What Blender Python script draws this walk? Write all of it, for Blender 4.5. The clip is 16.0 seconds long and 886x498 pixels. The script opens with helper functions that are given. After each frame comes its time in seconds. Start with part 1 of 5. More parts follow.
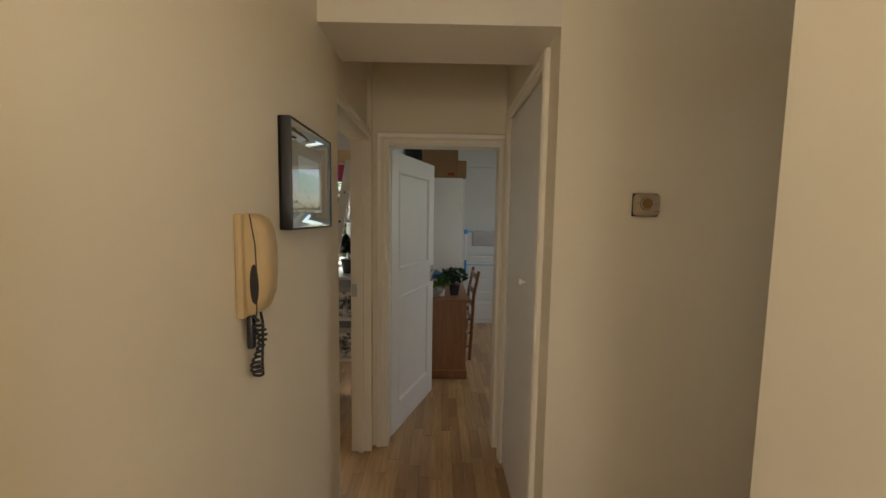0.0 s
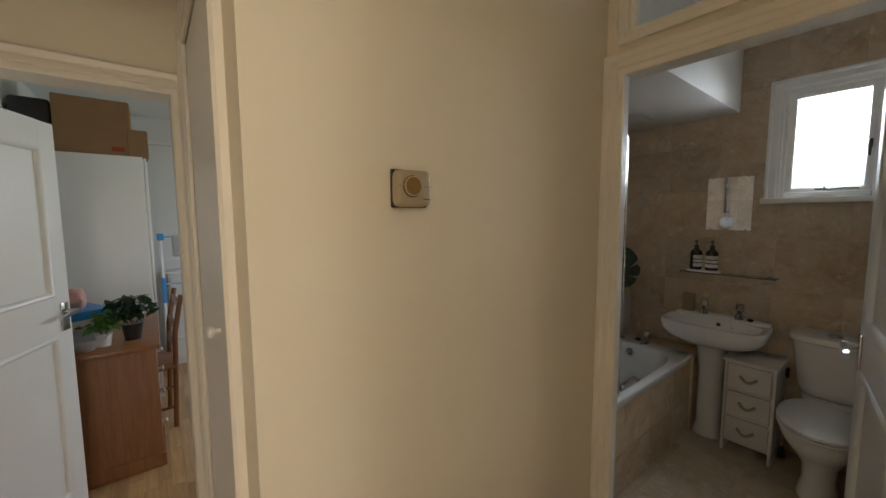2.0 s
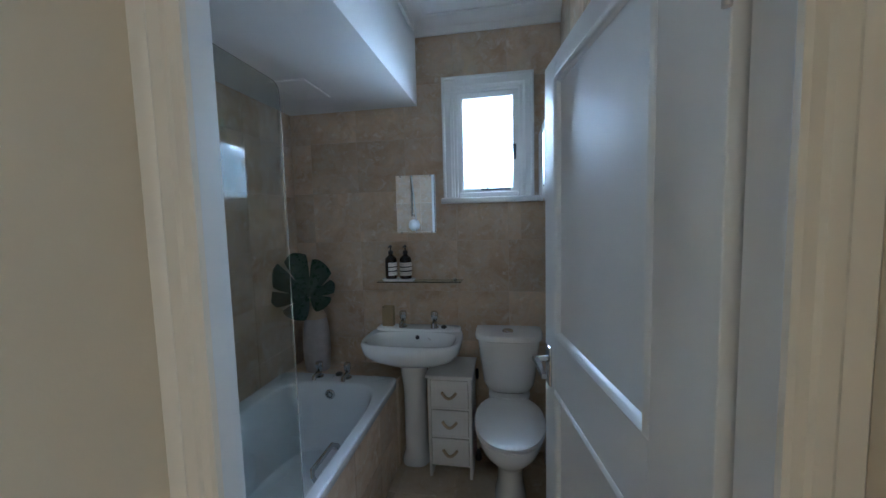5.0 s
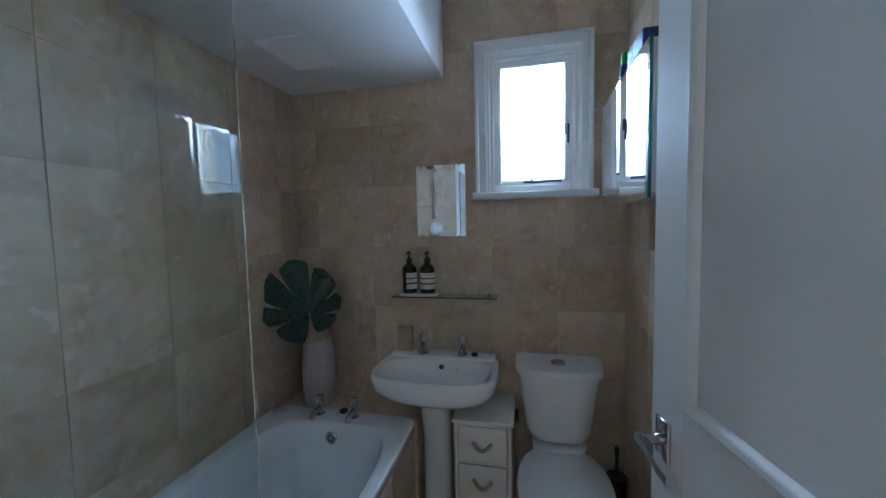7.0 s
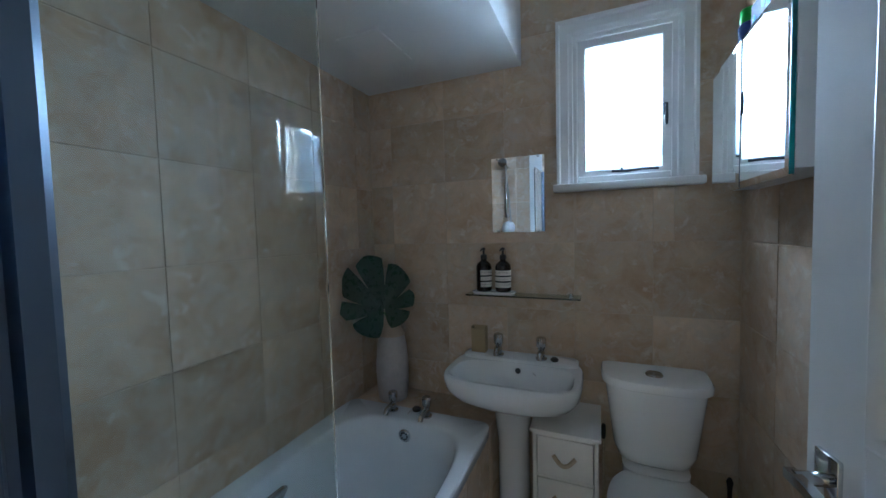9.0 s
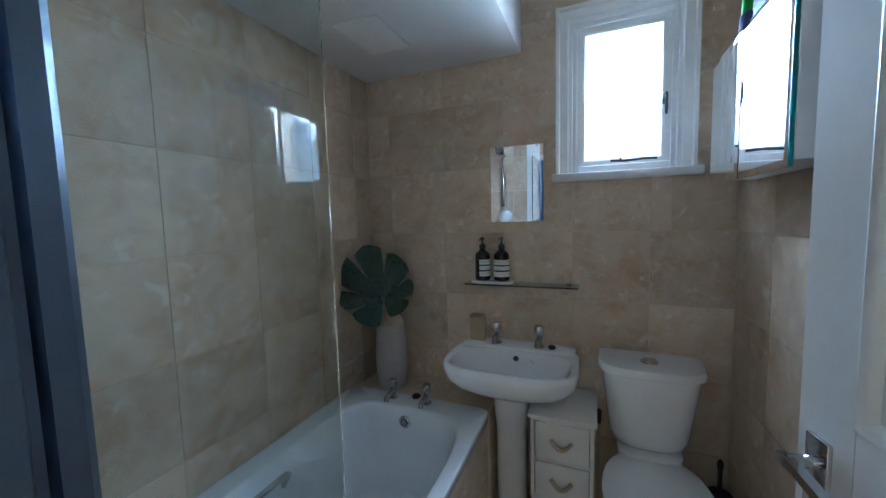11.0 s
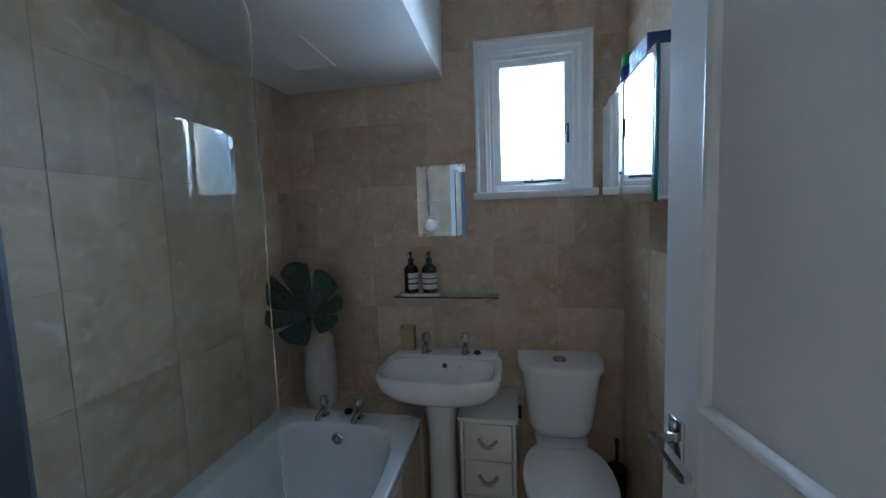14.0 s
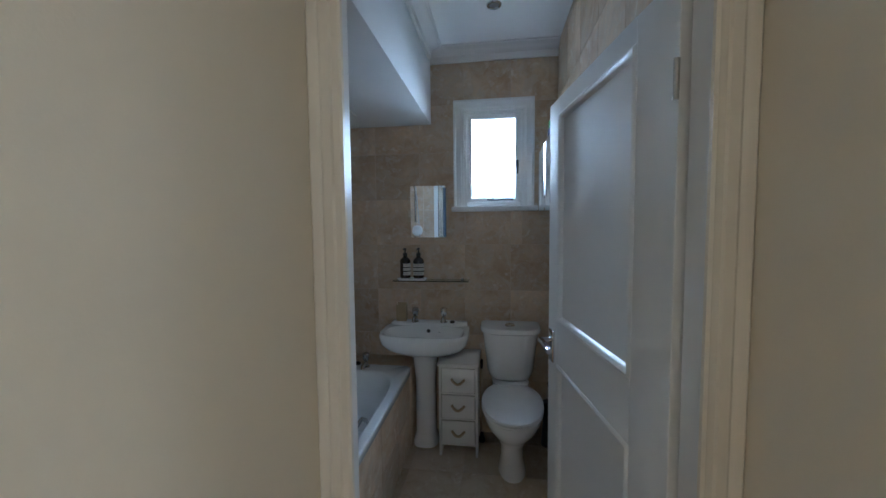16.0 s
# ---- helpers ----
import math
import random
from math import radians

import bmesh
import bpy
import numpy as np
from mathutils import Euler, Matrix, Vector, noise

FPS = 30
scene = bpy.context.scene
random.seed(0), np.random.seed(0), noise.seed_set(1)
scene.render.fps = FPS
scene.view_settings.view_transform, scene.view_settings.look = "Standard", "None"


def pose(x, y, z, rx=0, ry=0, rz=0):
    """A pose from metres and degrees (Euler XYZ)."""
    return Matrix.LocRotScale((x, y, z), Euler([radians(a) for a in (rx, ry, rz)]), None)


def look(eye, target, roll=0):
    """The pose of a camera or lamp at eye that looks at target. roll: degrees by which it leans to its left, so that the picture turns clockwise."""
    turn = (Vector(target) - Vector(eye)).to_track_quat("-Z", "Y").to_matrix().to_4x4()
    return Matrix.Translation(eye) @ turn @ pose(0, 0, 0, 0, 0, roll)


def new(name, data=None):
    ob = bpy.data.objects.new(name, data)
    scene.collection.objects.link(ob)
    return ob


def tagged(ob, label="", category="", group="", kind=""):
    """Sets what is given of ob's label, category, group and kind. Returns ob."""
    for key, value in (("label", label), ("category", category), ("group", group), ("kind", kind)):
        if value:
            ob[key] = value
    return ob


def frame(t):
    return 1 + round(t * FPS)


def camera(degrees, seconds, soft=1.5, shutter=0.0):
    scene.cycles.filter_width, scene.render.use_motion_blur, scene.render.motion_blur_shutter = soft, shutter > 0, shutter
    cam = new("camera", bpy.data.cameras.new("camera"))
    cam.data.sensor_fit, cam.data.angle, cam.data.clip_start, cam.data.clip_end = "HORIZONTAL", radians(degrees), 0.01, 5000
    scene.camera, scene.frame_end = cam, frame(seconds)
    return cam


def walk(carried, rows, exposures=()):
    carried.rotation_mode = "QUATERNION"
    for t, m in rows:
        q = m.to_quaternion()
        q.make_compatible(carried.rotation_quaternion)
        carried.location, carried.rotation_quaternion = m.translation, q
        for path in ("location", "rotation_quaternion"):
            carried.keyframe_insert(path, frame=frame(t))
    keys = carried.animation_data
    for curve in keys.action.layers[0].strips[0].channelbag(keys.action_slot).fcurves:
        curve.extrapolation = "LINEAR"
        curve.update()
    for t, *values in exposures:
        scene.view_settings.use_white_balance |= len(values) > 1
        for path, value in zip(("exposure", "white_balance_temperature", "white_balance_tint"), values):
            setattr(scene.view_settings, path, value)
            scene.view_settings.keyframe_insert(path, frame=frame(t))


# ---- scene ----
cam = camera(100.4, 16.0)
PATH = [
    (0, (1.716, 1.728, 1.539), (1.735, 3.72, 1.368), 0.9),
    (0.5, (1.719, 1.91, 1.542), (2.126, 3.86, 1.364), 0.9),
    (1, (1.798, 2.103, 1.545), (2.63, 3.911, 1.357), 0.3),
    (1.5, (1.894, 2.246, 1.541), (2.921, 3.952, 1.362), 0.1),
    (2, (2.0, 2.364, 1.536), (3.234, 3.928, 1.355), -0.3),
    (2.4, (2.092, 2.434, 1.542), (3.57, 3.77, 1.367), -0.1),
    (2.5, (2.099, 2.464, 1.537), (3.637, 3.73, 1.355), -0.3),
    (3, (2.206, 2.52, 1.529), (4.036, 3.306, 1.346), -0.1),
    (3.5, (2.381, 2.549, 1.535), (4.293, 3.099, 1.336), -0.4),
    (4, (2.601, 2.568, 1.531), (4.543, 3.008, 1.335), -0.7),
    (4.2, (2.651, 2.572, 1.524), (4.596, 2.996, 1.336), -1.0),
    (6.3, (3.158, 2.67, 1.497), (5.14, 2.892, 1.352), -1.3),
    (6.5, (3.197, 2.687, 1.479), (5.176, 2.945, 1.35), -1.6),
    (7, (3.286, 2.732, 1.483), (5.233, 3.168, 1.352), -1.2),
    (7.5, (3.333, 2.771, 1.458), (5.219, 3.428, 1.357), -1.5),
    (8, (3.34, 2.779, 1.441), (5.178, 3.56, 1.34), -1.5),
    (8.5, (3.347, 2.79, 1.433), (5.185, 3.573, 1.343), -1.5),
    (9, (3.347, 2.787, 1.443), (5.184, 3.572, 1.34), -1.5),
    (9.2, (3.346, 2.786, 1.437), (5.185, 3.564, 1.323), -1.6),
    (11.5, (3.334, 2.802, 1.453), (5.175, 3.565, 1.282), -1.5),
    (12, (3.344, 2.801, 1.453), (5.2, 3.543, 1.491), -2.1),
    (12.5, (3.325, 2.785, 1.481), (5.205, 3.466, 1.519), -2.2),
    (13, (3.345, 2.789, 1.483), (5.246, 3.39, 1.328), -1.6),
    (13.5, (3.344, 2.816, 1.5), (5.268, 3.333, 1.327), -1.9),
    (14, (3.266, 2.794, 1.52), (5.223, 3.17, 1.35), -1.9),
    (14.5, (3.114, 2.739, 1.513), (5.074, 3.105, 1.36), -1.4),
    (15, (2.928, 2.695, 1.506), (4.893, 3.049, 1.391), -1.2),
    (15.5, (2.786, 2.743, 1.507), (4.762, 3.029, 1.38), -1.3),
    (16, (2.549, 2.69, 1.508), (4.525, 2.966, 1.38), -0.6),
]
# exposure and white balance: the clip's camera meters the dark bathroom and cools down as it leaves the hall
EXPOSURES = [(0, 0.22, 6850, 10), (0.5, 0.38, 6800, 10), (1.0, 0.87, 6300, 10), (1.5, 0.87, 6550, 10), (2.0, 0.82, 6450, 10), (2.5, 0.72, 6000, 8),
             (3.0, 0.72, 5020, 6), (3.5, 0.80, 4900, 6), (4.0, 1.16, 4750, 5), (6.5, 1.48, 4600, 5), (7.5, 1.36, 4600, 5), (9.0, 1.48, 4650, 4), (11.5, 1.78, 4650, 4),
             (12.0, 1.40, 4650, 4), (12.5, 1.40, 4650, 4), (13.5, 1.2, 4650, 4), (14.0, 1.22, 4650, 5), (15.0, 1.24, 4650, 5), (16.0, 1.20, 4750, 6)]
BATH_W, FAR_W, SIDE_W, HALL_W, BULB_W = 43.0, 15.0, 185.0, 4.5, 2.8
walk(cam, [(t, look(eye, target, roll)) for t, eye, target, roll in PATH],
     exposures=EXPOSURES)

# ---- world and light ----
world = bpy.data.worlds.new("sky")
scene.world = world
world.use_nodes = True
wn = world.node_tree.nodes
sky = wn.new("ShaderNodeTexSky")
sky.sky_type = "NISHITA"
sky.sun_disc = False
sky.sun_elevation = radians(63)
sky.sun_rotation = radians(200)
wn["Background"].inputs["Strength"].default_value = 0.15
world.node_tree.links.new(sky.outputs["Color"], wn["Background"].inputs["Color"])
sun_data = bpy.data.lights.new("sun", "SUN")
sun_data.energy, sun_data.angle, sun_data.color = 5.0, radians(0.5), (1.0, 0.95, 0.88)
sun = new("sun", sun_data)
sun.matrix_world = look((0, -30, 62), (6, 0, 0))


def window_light(name, place, target, width, height, watts, colour):
    data = bpy.data.lights.new(name, "AREA")
    data.shape, data.size, data.size_y, data.energy, data.color = "RECTANGLE", width, height, watts, colour
    ob = new(name, data)
    ob.matrix_world = look(place, target)
    return ob


# daylight in openings: bathroom window, far room, side room, hall window behind the start
window_light("bathroom_daylight", (5.60, 2.600, 2.34), (4.3, 2.74, 1.38), 0.76, 1.05, BATH_W, (0.86, 0.94, 1.0))
# east window and its lamp are unseen, added to light the far room's door
window_light("added_far_room_daylight", (4.42, 5.75, 1.85), (2.0, 5.2, 0.9), 1.2, 1.1, FAR_W, (0.92, 0.96, 1.0))
window_light("side_room_daylight", (0.0, 6.1, 2.5), (0.0, 3.4, 0.6), 1.6, 0.8, SIDE_W, (0.95, 0.98, 0.95))
# hall window is out of view, added for light from the south
window_light("added_hall_daylight", (1.65, -1.04, 1.45), (1.65, 3.0, 1.3), 0.75, 1.1, HALL_W * 2.0, (1.0, 0.91, 0.80))
window_light("doorway_daylight", (1.19, 1.62, 1.15), (2.2, 2.75, 1.30), 0.75, 1.6, HALL_W * 0.6, (1.0, 0.91, 0.80))

# unseen hall lamp, assumed from the warm tone, added to lift the passage walls
bulb = bpy.data.lights.new("unseen_hall_bulb", "POINT")
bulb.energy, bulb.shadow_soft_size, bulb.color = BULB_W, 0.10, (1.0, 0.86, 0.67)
new("unseen_hall_bulb", bulb).location = (1.74, 1.85, 2.08)


# ---- materials ----
class Nodes:
    """A node material with a few chained helpers."""

    def __init__(self, name):
        self.m = bpy.data.materials.new(name)
        self.m.use_nodes = True
        self.t = self.m.node_tree
        self.b = self.t.nodes["Principled BSDF"]

    def n(self, kind, **sets):
        node = self.t.nodes.new(kind)
        for k, v in sets.items():
            node.inputs[k.replace("_", " ")].default_value = v
        return node

    def link(self, a, b):
        self.t.links.new(a, b)

    def coords(self, scale=(1, 1, 1), shift=False):
        tc = self.n("ShaderNodeTexCoord")
        mp = self.n("ShaderNodeMapping")
        mp.inputs["Scale"].default_value = scale
        self.link(tc.outputs["Object"], mp.inputs["Vector"])
        if shift:
            info = self.n("ShaderNodeObjectInfo")
            mul = self.n("ShaderNodeMath")
            mul.operation = "MULTIPLY"
            mul.inputs[1].default_value = 37.0
            self.link(info.outputs["Random"], mul.inputs[0])
            self.link(mul.outputs[0], mp.inputs["Location"])
        return mp.outputs["Vector"]

    def noise(self, vec, scale, detail=4, rough=0.55, distort=0.0):
        n = self.n("ShaderNodeTexNoise", Scale=scale, Detail=detail, Roughness=rough, Distortion=distort)
        self.link(vec, n.inputs["Vector"])
        return n.outputs["Fac"]

    def ramp(self, fac, stops):
        r = self.n("ShaderNodeValToRGB")
        e = r.color_ramp.elements
        while len(e) < len(stops):
            e.new(0.5)
        for el, (p, c) in zip(e, stops):
            el.position = p
            el.color = (*c, 1) if len(c) == 3 else c
        self.link(fac, r.inputs["Fac"])
        return r.outputs["Color"]

    def mix(self, fac, a, b, blend="MIX"):
        m = self.n("ShaderNodeMix")
        m.data_type, m.blend_type = "RGBA", blend
        for idx, val in ((0, fac), (6, a), (7, b)):
            if isinstance(val, bpy.types.NodeSocket):
                self.link(val, m.inputs[idx])
            else:
                m.inputs[idx].default_value = val if idx == 0 else (*val, 1)
        return m.outputs[2]

    def bump(self, height, strength, distance=0.002):
        b = self.n("ShaderNodeBump", Strength=strength, Distance=distance)
        self.link(height, b.inputs["Height"])
        self.link(b.outputs["Normal"], self.b.inputs["Normal"])


def plain(name, colour, rough=0.5, metal=0.0, vary=0.06, scale=9.0, bump=0.0, fine=120.0, coat=0.0, rough_vary=0.025):
    """Painted, moulded or metal surface with soft blotches, roughness wear and fine relief."""
    k = Nodes(name)
    vec = k.coords()
    blotch = k.noise(vec, scale, 5, 0.6)
    lo = tuple(max(0, c * (1 - vary)) for c in colour)
    hi = tuple(min(1, c * (1 + vary)) for c in colour)
    k.link(k.ramp(blotch, [(0.2, lo), (0.8, hi)]), k.b.inputs["Base Color"])
    r = k.ramp(k.noise(vec, scale * 3, 3), [(0.2, (max(0.0, rough - rough_vary),) * 3), (0.8, (min(1, rough + rough_vary),) * 3)])
    k.link(r, k.b.inputs["Roughness"])
    k.b.inputs["Metallic"].default_value = metal
    if coat:
        k.b.inputs["Coat Weight"].default_value = coat
        k.b.inputs["Coat Roughness"].default_value = 0.08
    if bump:
        k.bump(k.noise(vec, fine, 3), bump)
    return k.m


def stone(name, random_shift=True, tint=1.0, pale=(0.73, 0.585, 0.42), dark=(0.47, 0.33, 0.207), gloss=0.46):
    """Honed beige travertine: clouds, brown drifts, whitish calcite flecks."""
    k = Nodes(name)
    vec = k.coords(shift=random_shift)
    cloud = k.noise(vec, 4.2, 6, 0.62, 0.6)
    drift = k.noise(vec, 11.0, 5, 0.6, 1.2)
    fleck = k.noise(vec, 15.0, 6, 0.66, 0.4)
    base = k.ramp(cloud, [(0.32, dark), (0.50, tuple((a + b) / 2 for a, b in zip(dark, pale))), (0.70, pale)])
    veil = k.ramp(drift, [(0.44, (0, 0, 0)), (0.62, (0.80, 0.80, 0.80))])
    col = k.mix(veil, base, (0.60, 0.51, 0.40))
    spots = k.ramp(fleck, [(0.56, (0, 0, 0)), (0.68, (0.75, 0.75, 0.75))])
    col = k.mix(spots, col, (0.74, 0.68, 0.59))
    rust = k.ramp(k.noise(vec, 7.0, 7, 0.72, 1.6), [(0.52, (0, 0, 0)), (0.66, (0.42, 0.42, 0.42))])
    col = k.mix(rust, col, (0.47, 0.31, 0.18))
    if random_shift:
        info = k.n("ShaderNodeObjectInfo")
        tone = k.ramp(info.outputs["Random"], [(0.0, (0.84, 0.83, 0.81)), (0.5, (0.96, 0.95, 0.94)), (1.0, (1.05, 1.04, 1.03))])
        col = k.mix(1.0, col, tone, "MULTIPLY")
    k.link(col, k.b.inputs["Base Color"])
    k.link(k.ramp(cloud, [(0.3, (gloss + 0.12,) * 3), (0.7, (gloss - 0.06,) * 3)]), k.b.inputs["Roughness"])
    k.bump(fleck, 0.12, 0.001)
    return k.m


def timber(name, light, dark, along="y", strip=True, rough=0.38, coat=0.2):
    k = Nodes(name)
    sc = {"y": (14, 1.1, 14), "x": (1.1, 14, 14), "z": (14, 14, 1.1)}[along]
    vec = k.coords(sc, shift=strip)
    grain = k.noise(vec, 3.0, 7, 0.65, 0.8)
    pores = k.noise(vec, 14.0, 4, 0.7)
    col = k.ramp(grain, [(0.3, dark), (0.68, light)])
    if strip:
        info = k.n("ShaderNodeObjectInfo")
        geo = k.n("ShaderNodeNewGeometry")
        add = k.n("ShaderNodeMath")
        add.operation = "ADD"
        k.link(info.outputs["Random"], add.inputs[0])
        k.link(geo.outputs["Random Per Island"], add.inputs[1])
        fr = k.n("ShaderNodeMath")
        fr.operation = "FRACT"
        k.link(add.outputs[0], fr.inputs[0])
        tone = k.ramp(fr.outputs[0], [(0.0, (0.66, 0.60, 0.55)), (0.5, (0.9, 0.87, 0.84)), (1.0, (1.08, 1.07, 1.05))])
        col = k.mix(1.0, col, tone, "MULTIPLY")
    k.link(col, k.b.inputs["Base Color"])
    k.b.inputs["Roughness"].default_value = rough
    k.b.inputs["Coat Weight"].default_value = coat
    k.b.inputs["Coat Roughness"].default_value = 0.2
    k.bump(pores, 0.15, 0.0008)
    return k.m


def glassy(name, rough=0.0, tint=(1, 1, 1), ior=1.45, bump=0.0):
    k = Nodes(name)
    k.b.inputs["Base Color"].default_value = (*tint, 1)
    k.b.inputs["Roughness"].default_value = rough
    k.b.inputs["Transmission Weight"].default_value = 1.0
    k.b.inputs["IOR"].default_value = ior
    if bump:
        k.bump(k.noise(k.coords(), 160.0, 3), bump, 0.002)
    return k.m


CREAM = plain("cream_wall_paint", (0.80, 0.715, 0.56), 0.55, vary=0.03, scale=1.6, bump=0.12, fine=240)
TRIM = plain("cream_white_gloss", (0.82, 0.76, 0.65), 0.32, vary=0.03, scale=4, bump=0.03, fine=22, rough_vary=0.01)
WHITE_GLOSS = plain("white_gloss_paint", (0.80, 0.80, 0.79), 0.30, vary=0.03, scale=4, bump=0.03, fine=22, rough_vary=0.01)
WHITE_WALL = plain("white_emulsion", (0.79, 0.79, 0.78), 0.6, vary=0.03, scale=2, bump=0.12, fine=200)
CEIL = plain("ceiling_white", (0.82, 0.81, 0.79), 0.7, vary=0.02, scale=2, bump=0.12, fine=200)
SOFFIT = plain("soffit_paint", (0.76, 0.70, 0.60), 0.6, vary=0.03, scale=2, bump=0.1, fine=200)
TILE = stone("travertine_tile")
TILE_FLOOR = stone("travertine_floor", pale=(0.66, 0.56, 0.43), dark=(0.48, 0.37, 0.25), gloss=0.36)
GROUT = plain("pale_grout", (0.56, 0.455, 0.335), 0.85, vary=0.12, scale=20, bump=0.3)
OAK = timber("oak_strip", (0.60, 0.39, 0.19), (0.41, 0.24, 0.105), rough=0.30, coat=0.3)
PINE = timber("orange_wood", (0.30, 0.125, 0.042), (0.19, 0.068, 0.022), along="z", strip=False)
DARKWOOD = timber("chair_wood", (0.26, 0.10, 0.035), (0.15, 0.055, 0.02), along="z", strip=False)
CERAMIC = plain("white_ceramic", (0.84, 0.84, 0.83), 0.09, vary=0.015, scale=3, coat=0.4, rough_vary=0.03)
ACRYLIC = plain("white_acrylic", (0.80, 0.83, 0.85), 0.14, vary=0.02, scale=4, coat=0.3, rough_vary=0.04)
CHROME = plain("chrome", (0.56, 0.57, 0.58), 0.07, 1.0, vary=0.03, scale=30, rough_vary=0.04)
ALU = plain("brushed_aluminium", (0.13, 0.16, 0.215), 0.34, 1.0, vary=0.05, scale=14)
STEEL = plain("dull_steel", (0.50, 0.49, 0.47), 0.35, 1.0, vary=0.1, scale=20)
BLACK = plain("black_plastic", (0.018, 0.017, 0.017), 0.35, vary=0.2, scale=30)
# near-black colour that stands for shade inside gaps and openings
CAVITY_SHADE = plain("cavity_shade", (0.03, 0.028, 0.026), 0.8, vary=0.2)
PUTTY = plain("aged_cream_plastic", (0.54, 0.395, 0.21), 0.42, vary=0.06, scale=10)
THERM = plain("beige_plastic", (0.40, 0.32, 0.21), 0.45, vary=0.06, scale=20)
DIAL = plain("ochre_dial", (0.23, 0.135, 0.035), 0.4, vary=0.08, scale=40)
AMBER = plain("amber_glass_bottle", (0.022, 0.011, 0.008), 0.14, vary=0.2, coat=0.5)
PAPER = plain("label_paper", (0.74, 0.70, 0.62), 0.7, vary=0.03)
PRINT = plain("black_print", (0.03, 0.03, 0.03), 0.7, vary=0.1)
LEAF = plain("dark_green_leaf", (0.012, 0.044, 0.019), 0.28, vary=0.18, scale=14, bump=0.10, fine=60)
LEAF_B = plain("bright_green_leaf", (0.09, 0.20, 0.035), 0.45, vary=0.35, scale=20)
TREE_LEAF = plain("tree_leaf", (0.16, 0.27, 0.06), 0.5, vary=0.5, scale=3)
BARK = plain("bark", (0.12, 0.085, 0.055), 0.9, vary=0.3, scale=20, bump=0.6)
GRASS = plain("grass_ground", (0.07, 0.12, 0.03), 0.9, vary=0.4, scale=2)
VASE = plain("ribbed_grey_clay", (0.46, 0.42, 0.39), 0.75, vary=0.12, scale=30, bump=0.4)
VASE_NECK = plain("raw_clay", (0.52, 0.41, 0.29), 0.8, vary=0.1, scale=30, bump=0.3)
ROPE = plain("sisal_rope", (0.52, 0.42, 0.29), 0.9, vary=0.2, scale=60, bump=0.6, fine=300)
DRAWER_WHITE = plain("white_lacquer_wood", (0.80, 0.78, 0.74), 0.4, vary=0.04, scale=12, bump=0.08)
CARD = plain("brown_cardboard", (0.30, 0.175, 0.085), 0.85, vary=0.1, scale=8, bump=0.2)
SOAP = plain("olive_soap_carton", (0.42, 0.32, 0.18), 0.6, vary=0.08, scale=20)
MAGENTA = plain("magenta_blind", (0.28, 0.012, 0.085), 0.75, vary=0.1, scale=30, bump=0.2)
PELMET = plain("pelmet_wood", (0.40, 0.26, 0.12), 0.5, vary=0.15, scale=6)
BLUE = plain("blue_plastic", (0.03, 0.23, 0.55), 0.4, vary=0.08)
PALE_BLUE = plain("pale_blue_plastic", (0.25, 0.48, 0.68), 0.4, vary=0.06)
DARKBLUE = plain("dark_blue_carton", (0.03, 0.055, 0.19), 0.5, vary=0.3, scale=18)
GREEN = plain("green_cap", (0.05, 0.42, 0.03), 0.35, vary=0.1)
LILAC = plain("lilac_plastic", (0.20, 0.13, 0.42), 0.4, vary=0.1)
WHITE_PLASTIC = plain("white_plastic", (0.78, 0.78, 0.77), 0.35, vary=0.03)
NET = plain("white_nylon_net", (0.82, 0.82, 0.82), 0.8, vary=0.06, scale=50, bump=0.6)
GREY_CLOTH = plain("grey_cloth", (0.42, 0.41, 0.42), 0.9, vary=0.15, scale=30, bump=0.4)
PINK = plain("pink_paper", (0.55, 0.30, 0.26), 0.7, vary=0.1)
MIRROR = plain("silvered_mirror", (0.90, 0.91, 0.91), 0.012, 1.0, vary=0.005, rough_vary=0.008)
CLEAR = glassy("clear_glass", 0.0, (0.97, 0.99, 0.985))
SCREEN_GLASS = glassy("screen_glass", 0.0, (0.828, 0.875, 0.845))
SHELF_GLASS = glassy("green_edge_glass", 0.02, (0.80, 0.93, 0.88))
FROST = glassy("obscured_glass", 0.28, (1, 1, 1), bump=0.6)


def speckled(name):
    k = Nodes(name)
    vec = k.coords()
    f = k.noise(vec, 16.0, 5, 0.7, 0.8)
    k.link(k.ramp(f, [(0.42, (0.035, 0.035, 0.04)), (0.5, (0.35, 0.35, 0.35)), (0.58, (0.72, 0.71, 0.68))]), k.b.inputs["Base Color"])
    k.b.inputs["Roughness"].default_value = 0.7
    return k.m


IRON = plain("dark_window_iron", (0.10, 0.105, 0.115), 0.45, 0.8, vary=0.25, scale=40)
TEAL_EDGE = plain("teal_glass_edge", (0.03, 0.20, 0.21), 0.12, vary=0.1, coat=0.6)
# glowing glass of the added hall pendant
OPAL = plain("opal_glass", (0.85, 0.82, 0.75), 0.2, vary=0.02)
OPAL.node_tree.nodes["Principled BSDF"].inputs["Emission Color"].default_value = (1.0, 0.83, 0.62, 1)
OPAL.node_tree.nodes["Principled BSDF"].inputs["Emission Strength"].default_value = 2.0
PRINT_BW = speckled("black_white_print")


